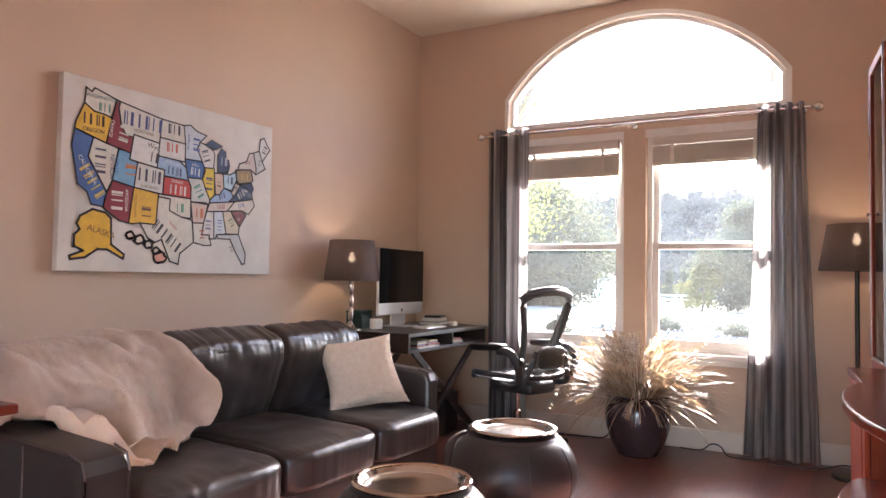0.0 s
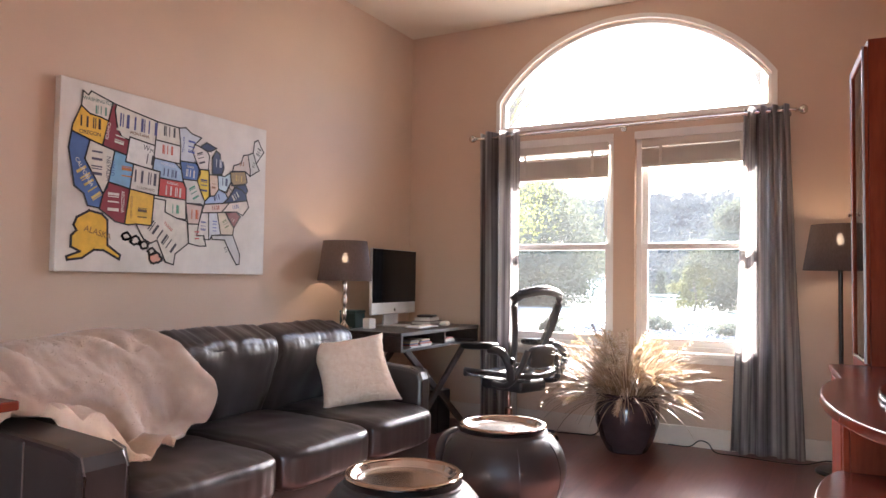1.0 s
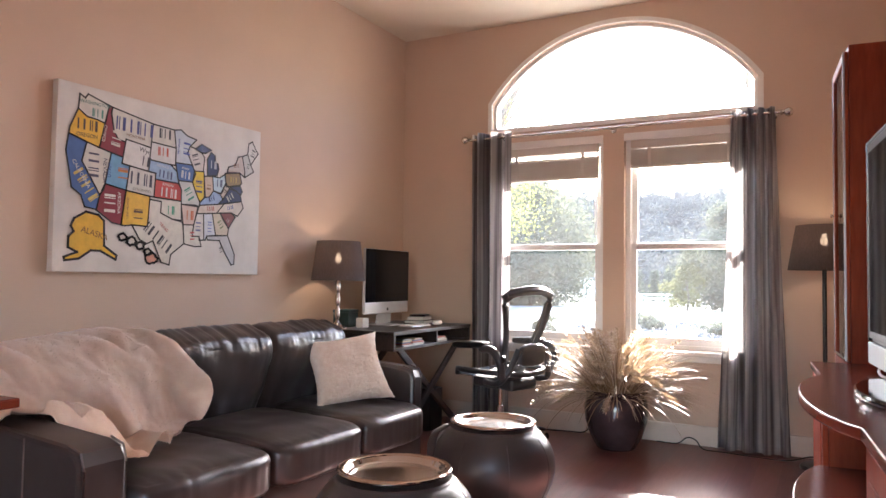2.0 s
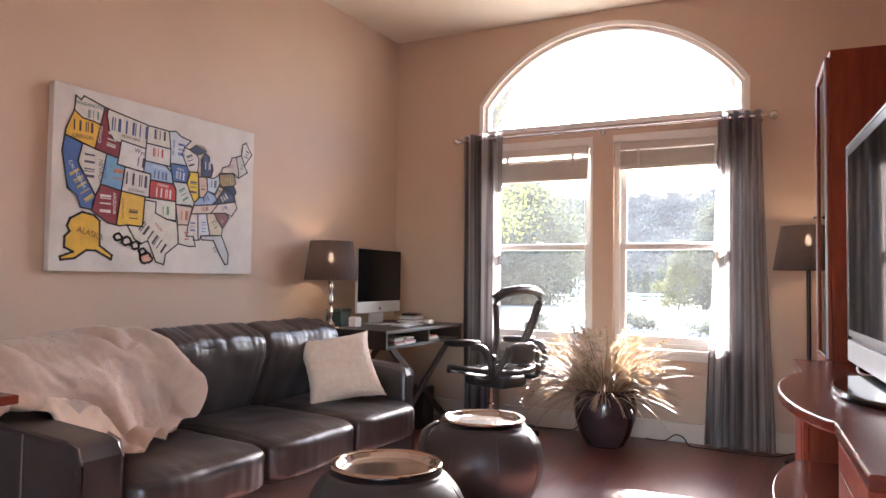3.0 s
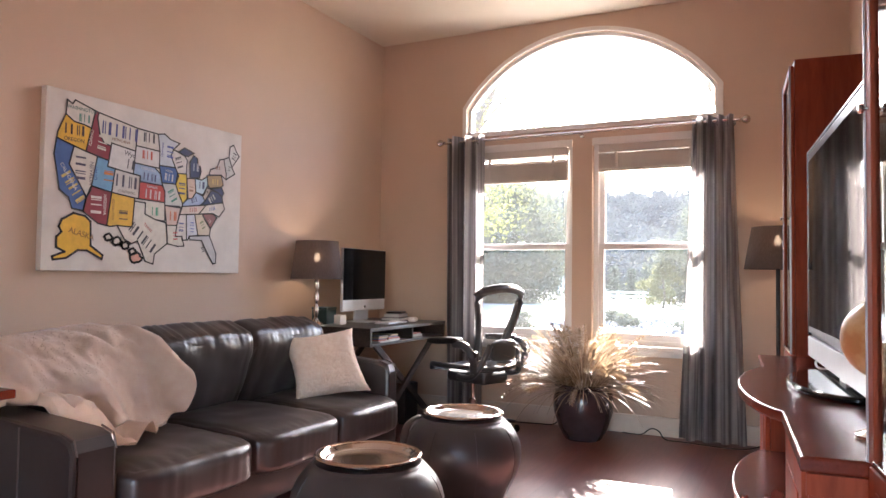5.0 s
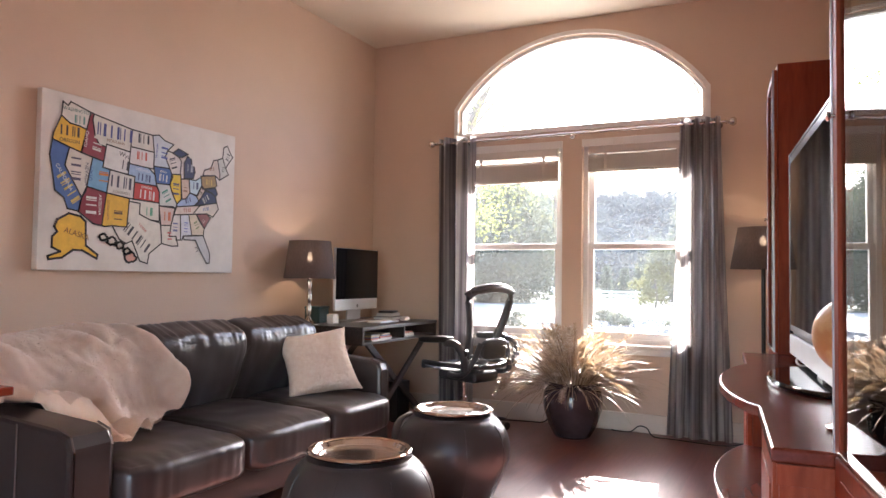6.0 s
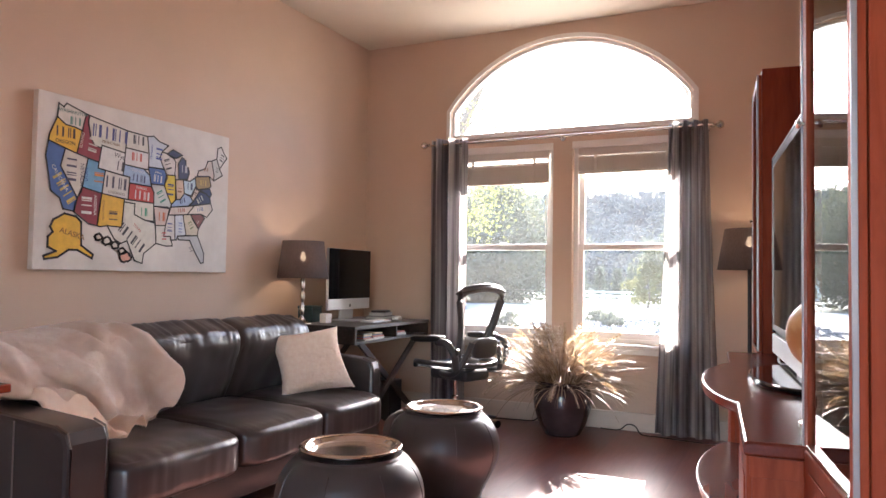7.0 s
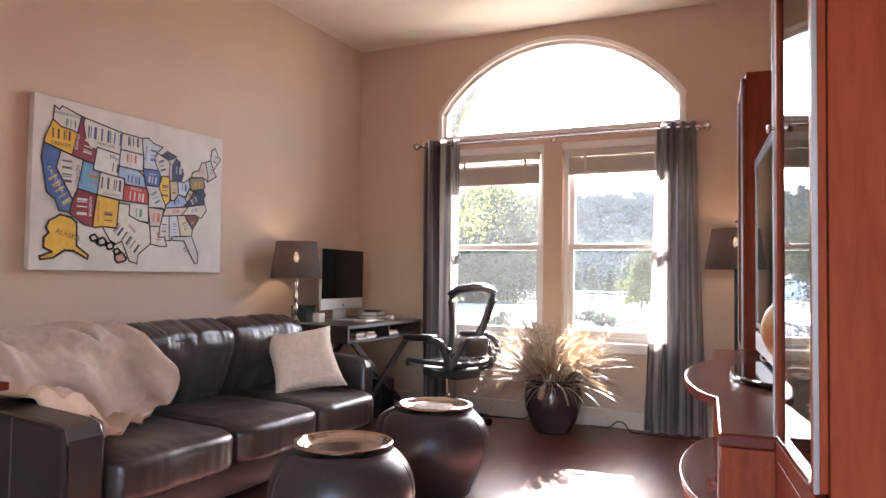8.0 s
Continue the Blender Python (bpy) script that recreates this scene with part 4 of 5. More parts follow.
SHAG = Nodes("cream_shaggy_cotton", (0.72, 0.62, 0.52), 0.95)
SHAG.color(SHAG.ramp(SHAG.noise(40, 5), (0.3, (0.82, 0.67, 0.54)), (0.7, (0.90, 0.78, 0.66))))
SHAG.bump(SHAG.noise(190, 4), 0.8, 0.006)
b = bmesh.new()
n = 44
for side in (1, -1):
    g = []
    for i in range(n + 1):
        u = -1 + 2 * i / n
        row = []
        for j in range(n + 1):
            v = -1 + 2 * j / n
            pin = 1 - 0.16 * (1 - abs(u) ** 2) * abs(v) ** 3
            pin2 = 1 - 0.16 * (1 - abs(v) ** 2) * abs(u) ** 3
            h_ = 0.075 * ((1 - u ** 4) * (1 - v ** 4)) ** 0.55
            h_ *= 1 + 0.15 * noise.noise((u * 2, v * 2, side))
            fuzz = 0.004 * noise.noise((u * 26, v * 26, side * 4))
            row.append(b.verts.new((0.215 * u * pin2 + fuzz, 0.215 * v * pin + fuzz, side * h_ + fuzz)))
        g.append(row)
    for p, q in zip(g, g[1:]):
        for j in range(n):
            b.faces.new((p[j], p[j + 1], q[j + 1], q[j]))
bmesh.ops.remove_doubles(b, verts=b.verts, dist=0.004)
pillow = thing("throw_pillow", "cream shaggy square throw pillow leaning on the sofa back", "pillow")
nap(b, SHAG.m, pillow, 16000, 0.009, 5)
part("cover", b, SHAG.m, pillow)
PIL = Matrix.Translation((0.775, -1.83, 0.58)) @ pose(0, 0, 0, 0, 0, -47) @ pose(0, 0, 0, 0, 53, 0) @ pose(0, 0, 0, 0, 0, 9.5)
pillow.matrix_world = PIL

# ---- end table beyond the sofa arm ----
et = thing("end_table", "dark cherry end table beside the sofa arm", "side table", (0.575, -3.98, 0))
part("tabletop", box(-0.285, 0.285, -0.285, 0.285, 0.662, 0.692, 0.005), CHERRY_TOP, et)
for x in (-0.14, 0.14):
    for y in (-0.14, 0.14):
        part("leg", box(x - 0.02, x + 0.02, y - 0.02, y + 0.02, 0, 0.662, 0.003), CHERRY, et)

# ---- things on and under the desk ----
kb = thing("keyboard", "slim white and silver keyboard on the desk", "keyboard", (0.52, -0.67, 0.7455), 2)
part("body", box(-0.058, 0.058, -0.14, 0.14, 0, 0.010, 0.003), SILVER, kb)
kme = mesh_of("key", box(-0.0075, 0.0075, -0.0075, 0.0075, 0, 0.003, 0.001, 1), PAPER, False)
for r in range(5):
    for c in range(14):
        k = new("key", kme)
        k.parent = kb
        k.location = (-0.043 + r * 0.0195, -0.126 + c * 0.0195, 0.0101)
ms = cushion(0.06, 0.105, 0.03, 10, 0.7, 0.5)
solo("mouse", ms, PAPER, "white oval computer mouse on the desk", "mouse", (0.55, -0.40, 0.761), 12)
for z0, dx, dy, col, lab in ((0.7455, 0.16, 0.22, (0.10, 0.085, 0.08), "dark hardback book lying on the desk"),
                             (0.772, 0.13, 0.19, (0.55, 0.52, 0.48), "pale paperback book on top of another book")):
    bk2 = thing("book", lab, "book", (0.36, -0.33, z0), 8, group="desk books")
    cov = plain("book_cover", col, 0.45)
    part("cover", box(-dx / 2, dx / 2, -dy / 2, dy / 2, 0, 0.003), cov, bk2)
    part("cover", box(-dx / 2, dx / 2, -dy / 2, dy / 2, 0.022, 0.025), cov, bk2)
    part("pages", box(-dx / 2 + 0.004, dx / 2 - 0.004, -dy / 2 + 0.003, dy / 2 - 0.003, 0.003, 0.022), PAPER, bk2)
solo("media_box", box(-0.06, 0.06, -0.07, 0.07, 0, 0.016, 0.005), BLACK, "small black drive on the stacked books", "drive", (0.36, -0.33, 0.798), 14)
TEAL = plain("dark_teal_card", (0.02, 0.05, 0.05), 0.5)
tb = thing("storage_box", "dark teal box with a lid beside the table lamp", "box", (0.15, -0.99, 0.7455), 6)
part("body", box(-0.06, 0.06, -0.07, 0.07, 0, 0.10, 0.004), TEAL, tb)
part("lid", box(-0.063, 0.063, -0.073, 0.073, 0.10, 0.118, 0.004), TEAL, tb)
solo("card_box", box(-0.03, 0.03, -0.032, 0.032, 0, 0.066, 0.003), PAPER, "small white card box beside the lamp", "box", (0.30, -1.005, 0.7455), -8)
rng = random.Random(3)
cols = ((0.60, 0.57, 0.52), (0.45, 0.12, 0.08), (0.10, 0.12, 0.20), (0.62, 0.50, 0.28), (0.30, 0.28, 0.26), (0.66, 0.64, 0.60))
for k in range(14):
    col = cols[k % len(cols)]
    y = -1.02 + 0.13 * (k // 5) + (0.22 if k > 9 else 0)
    dx, dy = rng.uniform(0.16, 0.21), rng.uniform(0.10, 0.15)
    p_ = box(-dx / 2, dx / 2, -dy / 2, dy / 2, 0, 0.008, 0.001)
    solo("magazine", p_, plain("magazine_cover", col, 0.35), "thin magazine stacked on the desk's open shelf", "magazine",
         (0.685 - dx / 2 - rng.uniform(0.0, 0.02), y + rng.uniform(-0.01, 0.01), 0.6405 + 0.009 * (k % 5)), rng.uniform(-5, 5), "shelf magazines")
cb = thing("computer_case", "dark grey computer case standing under the desk", "computer case", (0.42, -0.52, 0))
part("case", box(-0.19, 0.19, -0.09, 0.09, 0.012, 0.30, 0.006), GREY_PLASTIC, cb)
part("front_panel", box(0.19, 0.20, -0.088, 0.088, 0.014, 0.298, 0.004), BLACK, cb)
for x in (-0.15, 0.15):
    part("foot", box(x - 0.02, x + 0.02, -0.07, 0.07, 0, 0.012), BLACK, cb)

# ---- cables ----
c1 = curve([(1.30, -0.10, 0.006), (1.45, -0.07, 0.006), (1.58, -0.075, 0.02), (1.635, -0.085, 0.12), (1.66, -0.10, 0.25), (1.68, -0.14, 0.36)], 8)
solo("power_cable", tube([(0.95, -0.35, 0.006), (1.12, -0.18, 0.006)] + c1, 0.005, 8), BLACK, "black power cable running along the baseboard to the pot", "cable")
c2 = curve([(2.07, -0.05, 0.005), (2.20, -0.055, 0.006), (2.27, -0.075, 0.055), (2.33, -0.10, 0.05), (2.38, -0.135, 0.006), (2.50, -0.16, 0.006), (2.85, -0.19, 0.006), (3.0, -0.12, 0.03), (3.09, -0.14, 0.028)], 8)
solo("lamp_cable", tube(c2, 0.0042, 8), BLACK, "dark lamp cable with a hump on the floor", "cable")

# ---- picture: a map made of cut plates on a pale canvas ----
CANVAS = Nodes("pale_canvas", (0.66, 0.62, 0.56), 0.8)
CANVAS.color(CANVAS.ramp(CANVAS.noise(5, 5), (0.3, (0.58, 0.545, 0.50)), (0.7, (0.72, 0.685, 0.63)))).bump(CANVAS.noise(260, 2), 0.3, 0.001)
pic = thing("map_picture", "pale canvas picture of a country map made of cut plates", "picture", (0.0, -2.416, 1.531))
part("canvas", box(0.004, 0.042, -0.658, 0.658, -0.437, 0.437, 0.003), CANVAS.m, pic)
INK = plain("black_ink", (0.012, 0.011, 0.011), 0.6)
_paint = {}


def paint(rgb):
    if rgb not in _paint:
        _paint[rgb] = plain("plate_paint", rgb, 0.45, spread=0.10, scale=30)
    return _paint[rgb]


def conic(lon, lat):
    """A conic map projection, to the picture's own y and z."""
    th, r = 0.607 * radians(lon + 96), 1.949 - radians(lat)
    X, Y = r * math.sin(th), 1.949 - radians(38) - r * math.cos(th)
    return (1.737 * X + 0.035 - 0.012, 1.787 * Y + 0.012 * X - 0.019)


TURN = Matrix(((0, 0, 1, 0), (1, 0, 0, 0), (0, 1, 0, 0), (0, 0, 0, 1)))


def ribbon(pts, w, x0):
    b = bmesh.new()
    for (ay, az), (by, bz) in zip(pts, pts[1:] + pts[:1]):
        d = Vector((by - ay, bz - az, 0))
        if d.length < 1e-5:
            continue
        n = Vector((-d.y, d.x, 0)).normalized() * w / 2
        e = d.normalized() * w / 2
        q = [b.verts.new((x0, ay + n.x - e.x, az + n.y - e.y)), b.verts.new((x0, by + n.x + e.x, bz + n.y + e.y)),
             b.verts.new((x0, by - n.x + e.x, bz - n.y + e.y)), b.verts.new((x0, ay - n.x - e.x, az - n.y - e.y))]
        b.faces.new(q)
    made = bmesh.ops.extrude_face_region(b, geom=b.faces[:])
    bmesh.ops.translate(b, verts=[v for v in made["geom"] if isinstance(v, bmesh.types.BMVert)], vec=(0.0015, 0, 0))
    return b


def lettering(text, size, ink, parent, y, z, turn=0.0, x=0.0):
    cu = bpy.data.curves.new("letters", "FONT")
    cu.body, cu.size, cu.align_x, cu.align_y, cu.extrude = text, size, "CENTER", "CENTER", 0.0004
    tmp = bpy.data.objects.new("letters", cu)
    me = bpy.data.meshes.new_from_object(tmp)
    bpy.data.objects.remove(tmp)
    me.materials.clear()
    me.materials.append(ink)
    ob = new("lettering", me)
    ob.parent = parent
    ob.matrix_local = Matrix.Translation((x, y, z)) @ TURN @ pose(0, 0, 0, 0, 0, turn)
    return ob


def plate(rgb, flat, text="", ink=(0.02, 0.02, 0.03), size=0.022, turn=0.0, at=(0, 0), bars=0, bar_h=0.045, bar_ink=None, bar_at=(0, 0), raw=False):
    """One region: a painted plate with a black edge, a readable name, and plain bars for its characters."""
    pts = [(flat[i], flat[i + 1]) for i in range(0, len(flat), 2)]
    if not raw:
        pts = [conic(*p) for p in pts]
    b = turned(prism(pts, 0.0422, 0.0452), TURN)
    pl = part("map_plate", b, paint(rgb), pic, "", False)
    part("edge", ribbon(pts, 0.0105 if raw else 0.0070, 0.0445), INK, pl, "", False)
    ys, zs = [p[0] for p in pts], [p[1] for p in pts]
    cy, cz = (min(ys) + max(ys)) / 2, (min(zs) + max(zs)) / 2
    if text:
        lettering(text, size, paint(ink), pl, cy + at[0], cz + at[1], turn, 0.0458)
    if bars:
        bb = bmesh.new()
        for k in range(bars):
            o = (k - (bars - 1) / 2) * bar_h * 0.62
            w = bar_h * (0.15, 0.24, 0.11, 0.20)[(k * 3 + bars) % 4]
            box(o - w / 2, o + w / 2, -bar_h / 2, bar_h / 2, 0, 0.0008, bm=bb)
            if (k + bars) % 3 == 0:
                box(o + bar_h * 0.17, o + bar_h * 0.25, -bar_h / 2, bar_h / 2, 0, 0.0008, bm=bb)
        turned(bb, Matrix.Translation((0.0453, cy + bar_at[0], cz + bar_at[1])) @ TURN @ pose(0, 0, 0, 0, 0, turn))
        part("plate_mark", bb, paint(bar_ink or ink), pl, "", False)["kind"] = "stuff"
    return pl


CREAM, YEL, RED, BLU, MAR, LBL = (0.60, 0.57, 0.50), (0.72, 0.42, 0.03), (0.50, 0.05, 0.04), (0.06, 0.13, 0.34), (0.24, 0.02, 0.035), (0.30, 0.42, 0.60)
NAVY, GREY, PINK, GRN = (0.02, 0.03, 0.09), (0.38, 0.38, 0.38), (0.55, 0.30, 0.22), (0.10, 0.25, 0.17)
plate(CREAM, [-124.7, 48.4, -123.2, 48.2, -122.8, 49, -117, 49, -117, 46, -119, 46, -121.5, 45.7, -124, 46.2], "WASHINGTON", (0.05, 0.15, 0.13), 0.024, 0, (0.008, 0.022), 3, 0.04, (0.10, 0.25, 0.20), (0.02, -0.02))
plate(YEL, [-124, 46.2, -121.5, 45.7, -119, 46, -117, 46, -117, 42, -124.3, 42, -124.5, 43], "OREGON", (0.05, 0.03, 0.02), 0.026, 0, (0, -0.036), 4, 0.05, None, (0, 0.014))
plate(BLU, [-124.3, 42, -120, 42, -120, 39, -114.6, 35, -114.7, 32.7, -117.1, 32.5, -118.4, 34, -120.6, 34.6, -122, 36.9, -123.8, 39.5], "CALIFORNIA", (0.60, 0.62, 0.60), 0.026, -55, (-0.01, -0.01), 5, 0.055, (0.55, 0.42, 0.12), (0.015, -0.055))
plate(CREAM, [-120, 42, -114, 42, -114, 36.2, -114.6, 35, -120, 39], "NEVADA", (0.06, 0.06, 0.10), 0.030, -90, (0.045, 0), 4, 0.055, None, (-0.015, 0.02))
plate(MAR, [-117, 49, -116, 49, -116, 48, -114.5, 45.6, -113, 44.5, -111, 44.5, -111, 42, -117, 42], "IDAHO", (0.70, 0.60, 0.50), 0.026, 82, (-0.045, -0.02), 3, 0.05, (0.60, 0.55, 0.48), (0.02, -0.035))
plate(CREAM, [-116, 49, -104, 49, -104, 45, -111, 45, -111, 44.5, -113, 44.5, -114.5, 45.6, -116, 48], "MONTANA", (0.20, 0.10, 0.05), 0.022, -2, (0.02, -0.042), 6, 0.066, (0.05, 0.06, 0.20), (0.012, 0.008))
plate((0.66, 0.65, 0.62), [-111, 45, -104, 45, -104, 41, -111, 41], "Wyo", (0.04, 0.04, 0.05), 0.036, -8, (0.05, 0.03), 2, 0.05, None, (0.055, -0.022))
plate((0.16, 0.35, 0.55), [-114, 42, -111, 42, -111, 41, -109, 41, -109, 37, -114, 37], "UTAH", (0.03, 0.08, 0.30), 0.026, 90, (-0.045, 0), 2, 0.055, (0.55, 0.20, 0.05), (0.03, -0.01))
plate((0.58, 0.56, 0.51), [-109, 41, -102, 41, -102, 37, -109, 37], "COLORADO", (0.20, 0.18, 0.14), 0.019, -3, (0.005, -0.043), 4, 0.062, (0.05, 0.05, 0.08), (0, 0.012))
plate(MAR, [-114, 37, -109, 37, -109, 31.4, -111, 31.4, -114.7, 32.6, -114.6, 35], "ARIZONA", (0.70, 0.62, 0.56), 0.024, -90, (0.042, 0.01), 3, 0.060, (0.68, 0.60, 0.55), (-0.008, 0.005))
plate(YEL, [-109, 37, -103, 37, -103, 32, -106.6, 31.8, -108.2, 31.4, -109, 31.4], "NEW MEXICO", (0.30, 0.12, 0.03), 0.017, 90, (-0.047, 0), 2, 0.052, (0.14, 0.08, 0.02), (0.015, -0.028))
plate(CREAM, [-104, 49, -97.2, 49, -96.5, 46, -104, 46], "", (0.03, 0.03, 0.04), bars=3, bar_h=0.05, bar_at=(0.005, 0.012))
plate((0.62, 0.60, 0.58), [-104, 46, -96.5, 46, -96.5, 43, -98, 43, -104, 43], "", (0.50, 0.08, 0.05), bars=3, bar_h=0.045, bar_at=(0, 0.01))
plate(LBL, [-104, 43, -98, 43, -96, 42, -95.4, 40, -102, 40, -102, 41, -104, 41], "NEBRASKA", (0.55, 0.62, 0.70), 0.020, -4, (0, 0.026), 4, 0.04, (0.05, 0.06, 0.16), (0.01, -0.014))
plate(RED, [-102, 40, -95.4, 40, -94.6, 39, -94.6, 37, -102, 37], "KANSAS", (0.66, 0.58, 0.54), 0.020, -3, (0, 0.028), 4, 0.048, (0.66, 0.60, 0.56), (0.005, -0.012))
plate(CREAM, [-103, 37, -94.6, 37, -94.5, 33.7, -97, 33.8, -100, 34.6, -100, 36.5, -103, 36.5], "", (0.06, 0.30, 0.18), bars=2, bar_h=0.045, bar_at=(0.03, -0.005))
plate(CREAM, [-103, 36.5, -100, 36.5, -100, 34.6, -97, 33.8, -94.2, 33.4, -93.8, 31, -93.8, 29.7, -97, 27.8, -97.3, 26, -99.2, 26.4, -101.4, 29.8, -102.8, 29.2, -104.5, 29.7, -106.6, 31.8, -103, 32],
      "TEXAS", (0.45, 0.10, 0.08), 0.022, -38, (0.03, 0.03), 6, 0.058, (0.04, 0.04, 0.05), (-0.005, -0.025))
plate((0.50, 0.55, 0.60), [-97.2, 49, -95, 49.3, -93, 48.5, -89.7, 48, -92, 46.7, -92.8, 45.5, -91.3, 43.5, -96.5, 43.5, -96.5, 46], "Minnesota", (0.05, 0.08, 0.30), 0.020, 88, (-0.045, 0), 3, 0.045, None, (0.01, -0.005))
plate(BLU, [-96.5, 43.5, -91.3, 43.5, -90.3, 42, -91.3, 40.5, -95.6, 40.5], "IOWA", (0.60, 0.60, 0.62), 0.018, -4, (0, 0.022), 3, 0.040, (0.60, 0.60, 0.62), (0, -0.012))
plate((0.52, 0.53, 0.50), [-95.6, 40.5, -91.3, 40.5, -90.4, 38.8, -89.2, 37, -89.6, 36.2, -90.4, 36.5, -94.6, 36.5, -94.6, 39], "", (0.05, 0.22, 0.16), turn=-60, bars=3, bar_h=0.045)
plate((0.55, 0.42, 0.36), [-94.6, 36.5, -89.8, 36.2, -91.1, 33, -94, 33], "", (0.50, 0.12, 0.05), bars=2, bar_h=0.05)
plate(CREAM, [-94, 33, -91.1, 33, -91.6, 31, -89.7, 31, -89.2, 29.2, -91, 29.2, -93.8, 29.7], "", (0.45, 0.08, 0.08), turn=-85, bars=3, bar_h=0.03)
plate((0.60, 0.56, 0.52), [-92, 46.7, -90.4, 46.5, -88, 45.8, -87.2, 45, -87.8, 42.5, -90.6, 42.5, -91.3, 43.5, -92.8, 45.5], "", (0.04, 0.04, 0.05), turn=-70, bars=3, bar_h=0.042)
plate((0.70, 0.50, 0.03), [-90.6, 42.5, -87.6, 42.5, -87.5, 38, -89.2, 37, -90.4, 38.8, -91.3, 40.5], "", (0.05, 0.06, 0.12), turn=-90, bars=3, bar_h=0.045)
plate(NAVY, [-86.5, 41.8, -83.3, 41.8, -82.5, 43, -82.7, 44, -83.5, 44, -83.5, 45.4, -84.8, 46, -86.2, 44.7], "", (0.40, 0.42, 0.48), bars=2, bar_h=0.045)
plate(NAVY, [-90.2, 46.4, -88, 47.3, -84.6, 46.4, -86.8, 45.8, -88, 45.8], "", (0.3, 0.3, 0.35))
plate((0.52, 0.40, 0.30), [-87.6, 41.7, -84.8, 41.7, -84.8, 39.1, -86.2, 38, -87.8, 37.9], "", (0.20, 0.10, 0.05), turn=-90, bars=2, bar_h=0.03)
plate((0.42, 0.55, 0.62), [-84.8, 41.7, -82.5, 41.4, -80.5, 42, -80.5, 40.4, -82.2, 38.5, -84.8, 39.1], "", (0.05, 0.06, 0.14), bars=2, bar_h=0.042)
plate((0.28, 0.38, 0.58), [-89.2, 37, -87.8, 37.9, -86.2, 38, -84.8, 39.1, -82.7, 38.4, -82, 37.4, -83.7, 36.6, -89.3, 36.5], "", (0.04, 0.05, 0.16), turn=18, bars=3, bar_h=0.028)
plate((0.58, 0.48, 0.42), [-89.3, 36.5, -81.7, 36.6, -84.3, 35, -90.2, 35], "", (0.40, 0.10, 0.08), turn=8, bars=4, bar_h=0.024)
plate((0.60, 0.54, 0.48), [-81.7, 36.6, -75.9, 36.6, -75.6, 35.3, -77.8, 34, -79.7, 34.8, -84.3, 35], "", (0.10, 0.15, 0.35), turn=14, bars=4, bar_h=0.022)
plate(NAVY, [-82, 37.4, -79.5, 39.3, -77.2, 38.7, -76, 37.8, -75.9, 36.6, -83.7, 36.6], "", (0.45, 0.45, 0.42), turn=35, bars=3, bar_h=0.034)
plate((0.46, 0.38, 0.32), [-80.5, 40.4, -79.5, 39.3, -82, 37.4, -82.7, 38.4], "", (0.1, 0.08, 0.06), turn=60, bars=2, bar_h=0.02)
plate((0.30, 0.20, 0.08), [-80.5, 42.2, -75.2, 42, -75, 40, -75.7, 39.7, -80.5, 39.7], "", (0.55, 0.38, 0.10), bars=3, bar_h=0.034)
plate(NAVY, [-79.5, 39.6, -75.7, 39.6, -75.2, 38.4, -76, 37.8, -77.2, 38.7], "", (0.42, 0.42, 0.42))
plate((0.54, 0.46, 0.40), [-79.7, 42.3, -79, 43.3, -76.4, 43.6, -75, 45, -73.4, 45, -73.3, 42.1, -73.7, 41, -75.2, 42], "", (0.30, 0.14, 0.08), turn=8, bars=3, bar_h=0.022)
plate((0.50, 0.50, 0.46), [-73.4, 45, -71.2, 45.2, -70.7, 43.1, -70, 41.7, -73.7, 41, -73.3, 42.1], "", (0.10, 0.12, 0.10), turn=80, bars=3, bar_h=0.02)
plate((0.60, 0.58, 0.54), [-71.2, 45.2, -70, 47.2, -68.4, 47.4, -67.8, 46, -67, 44.9, -69, 44, -70.7, 43.1], "", (0.06, 0.06, 0.07), turn=70, bars=3, bar_h=0.03)
plate((0.20, 0.06, 0.06), [-83.2, 35, -79.7, 34.8, -78.6, 33.9, -81, 32, -82.5, 33.8], "", (0.45, 0.3, 0.28), turn=-40, bars=2, bar_h=0.02)
plate((0.56, 0.48, 0.36), [-85.6, 35, -83.2, 35, -81, 32, -81.5, 30.7, -85, 31], "", (0.16, 0.20, 0.10), turn=-60, bars=3, bar_h=0.03)
plate((0.52, 0.55, 0.60), [-88.2, 35, -85.6, 35, -85, 31, -87.6, 31, -88, 30.3, -88.4, 30.3], "", (0.12, 0.16, 0.40), turn=90, bars=4, bar_h=0.028)
plate((0.58, 0.55, 0.52), [-90.2, 35, -88.2, 35, -88.4, 30.3, -89.7, 30.3, -89.7, 31, -91.6, 31, -91.1, 33], "", (0.08, 0.10, 0.25), turn=90, bars=3, bar_h=0.034)
plate((0.46, 0.46, 0.46), [-87.6, 31, -81.5, 30.7, -80, 27, -80.4, 25.2, -81.2, 25.2, -82.8, 27.8, -84, 30, -87.4, 30.3], "", (0.10, 0.10, 0.10), turn=-65, bars=3, bar_h=0.02)
plate(YEL, [-0.56, -0.19, -0.50, -0.155, -0.435, -0.165, -0.405, -0.19, -0.40, -0.31, -0.33, -0.355, -0.335, -0.375, -0.42, -0.335, -0.47, -0.335, -0.53, -0.375, -0.60, -0.385, -0.605, -0.37, -0.54, -0.345, -0.585, -0.325, -0.585, -0.275, -0.56, -0.25, -0.575, -0.225],
      "ALASKA", (0.25, 0.12, 0.02), 0.040, -14, (0.015, 0.015), raw=True)
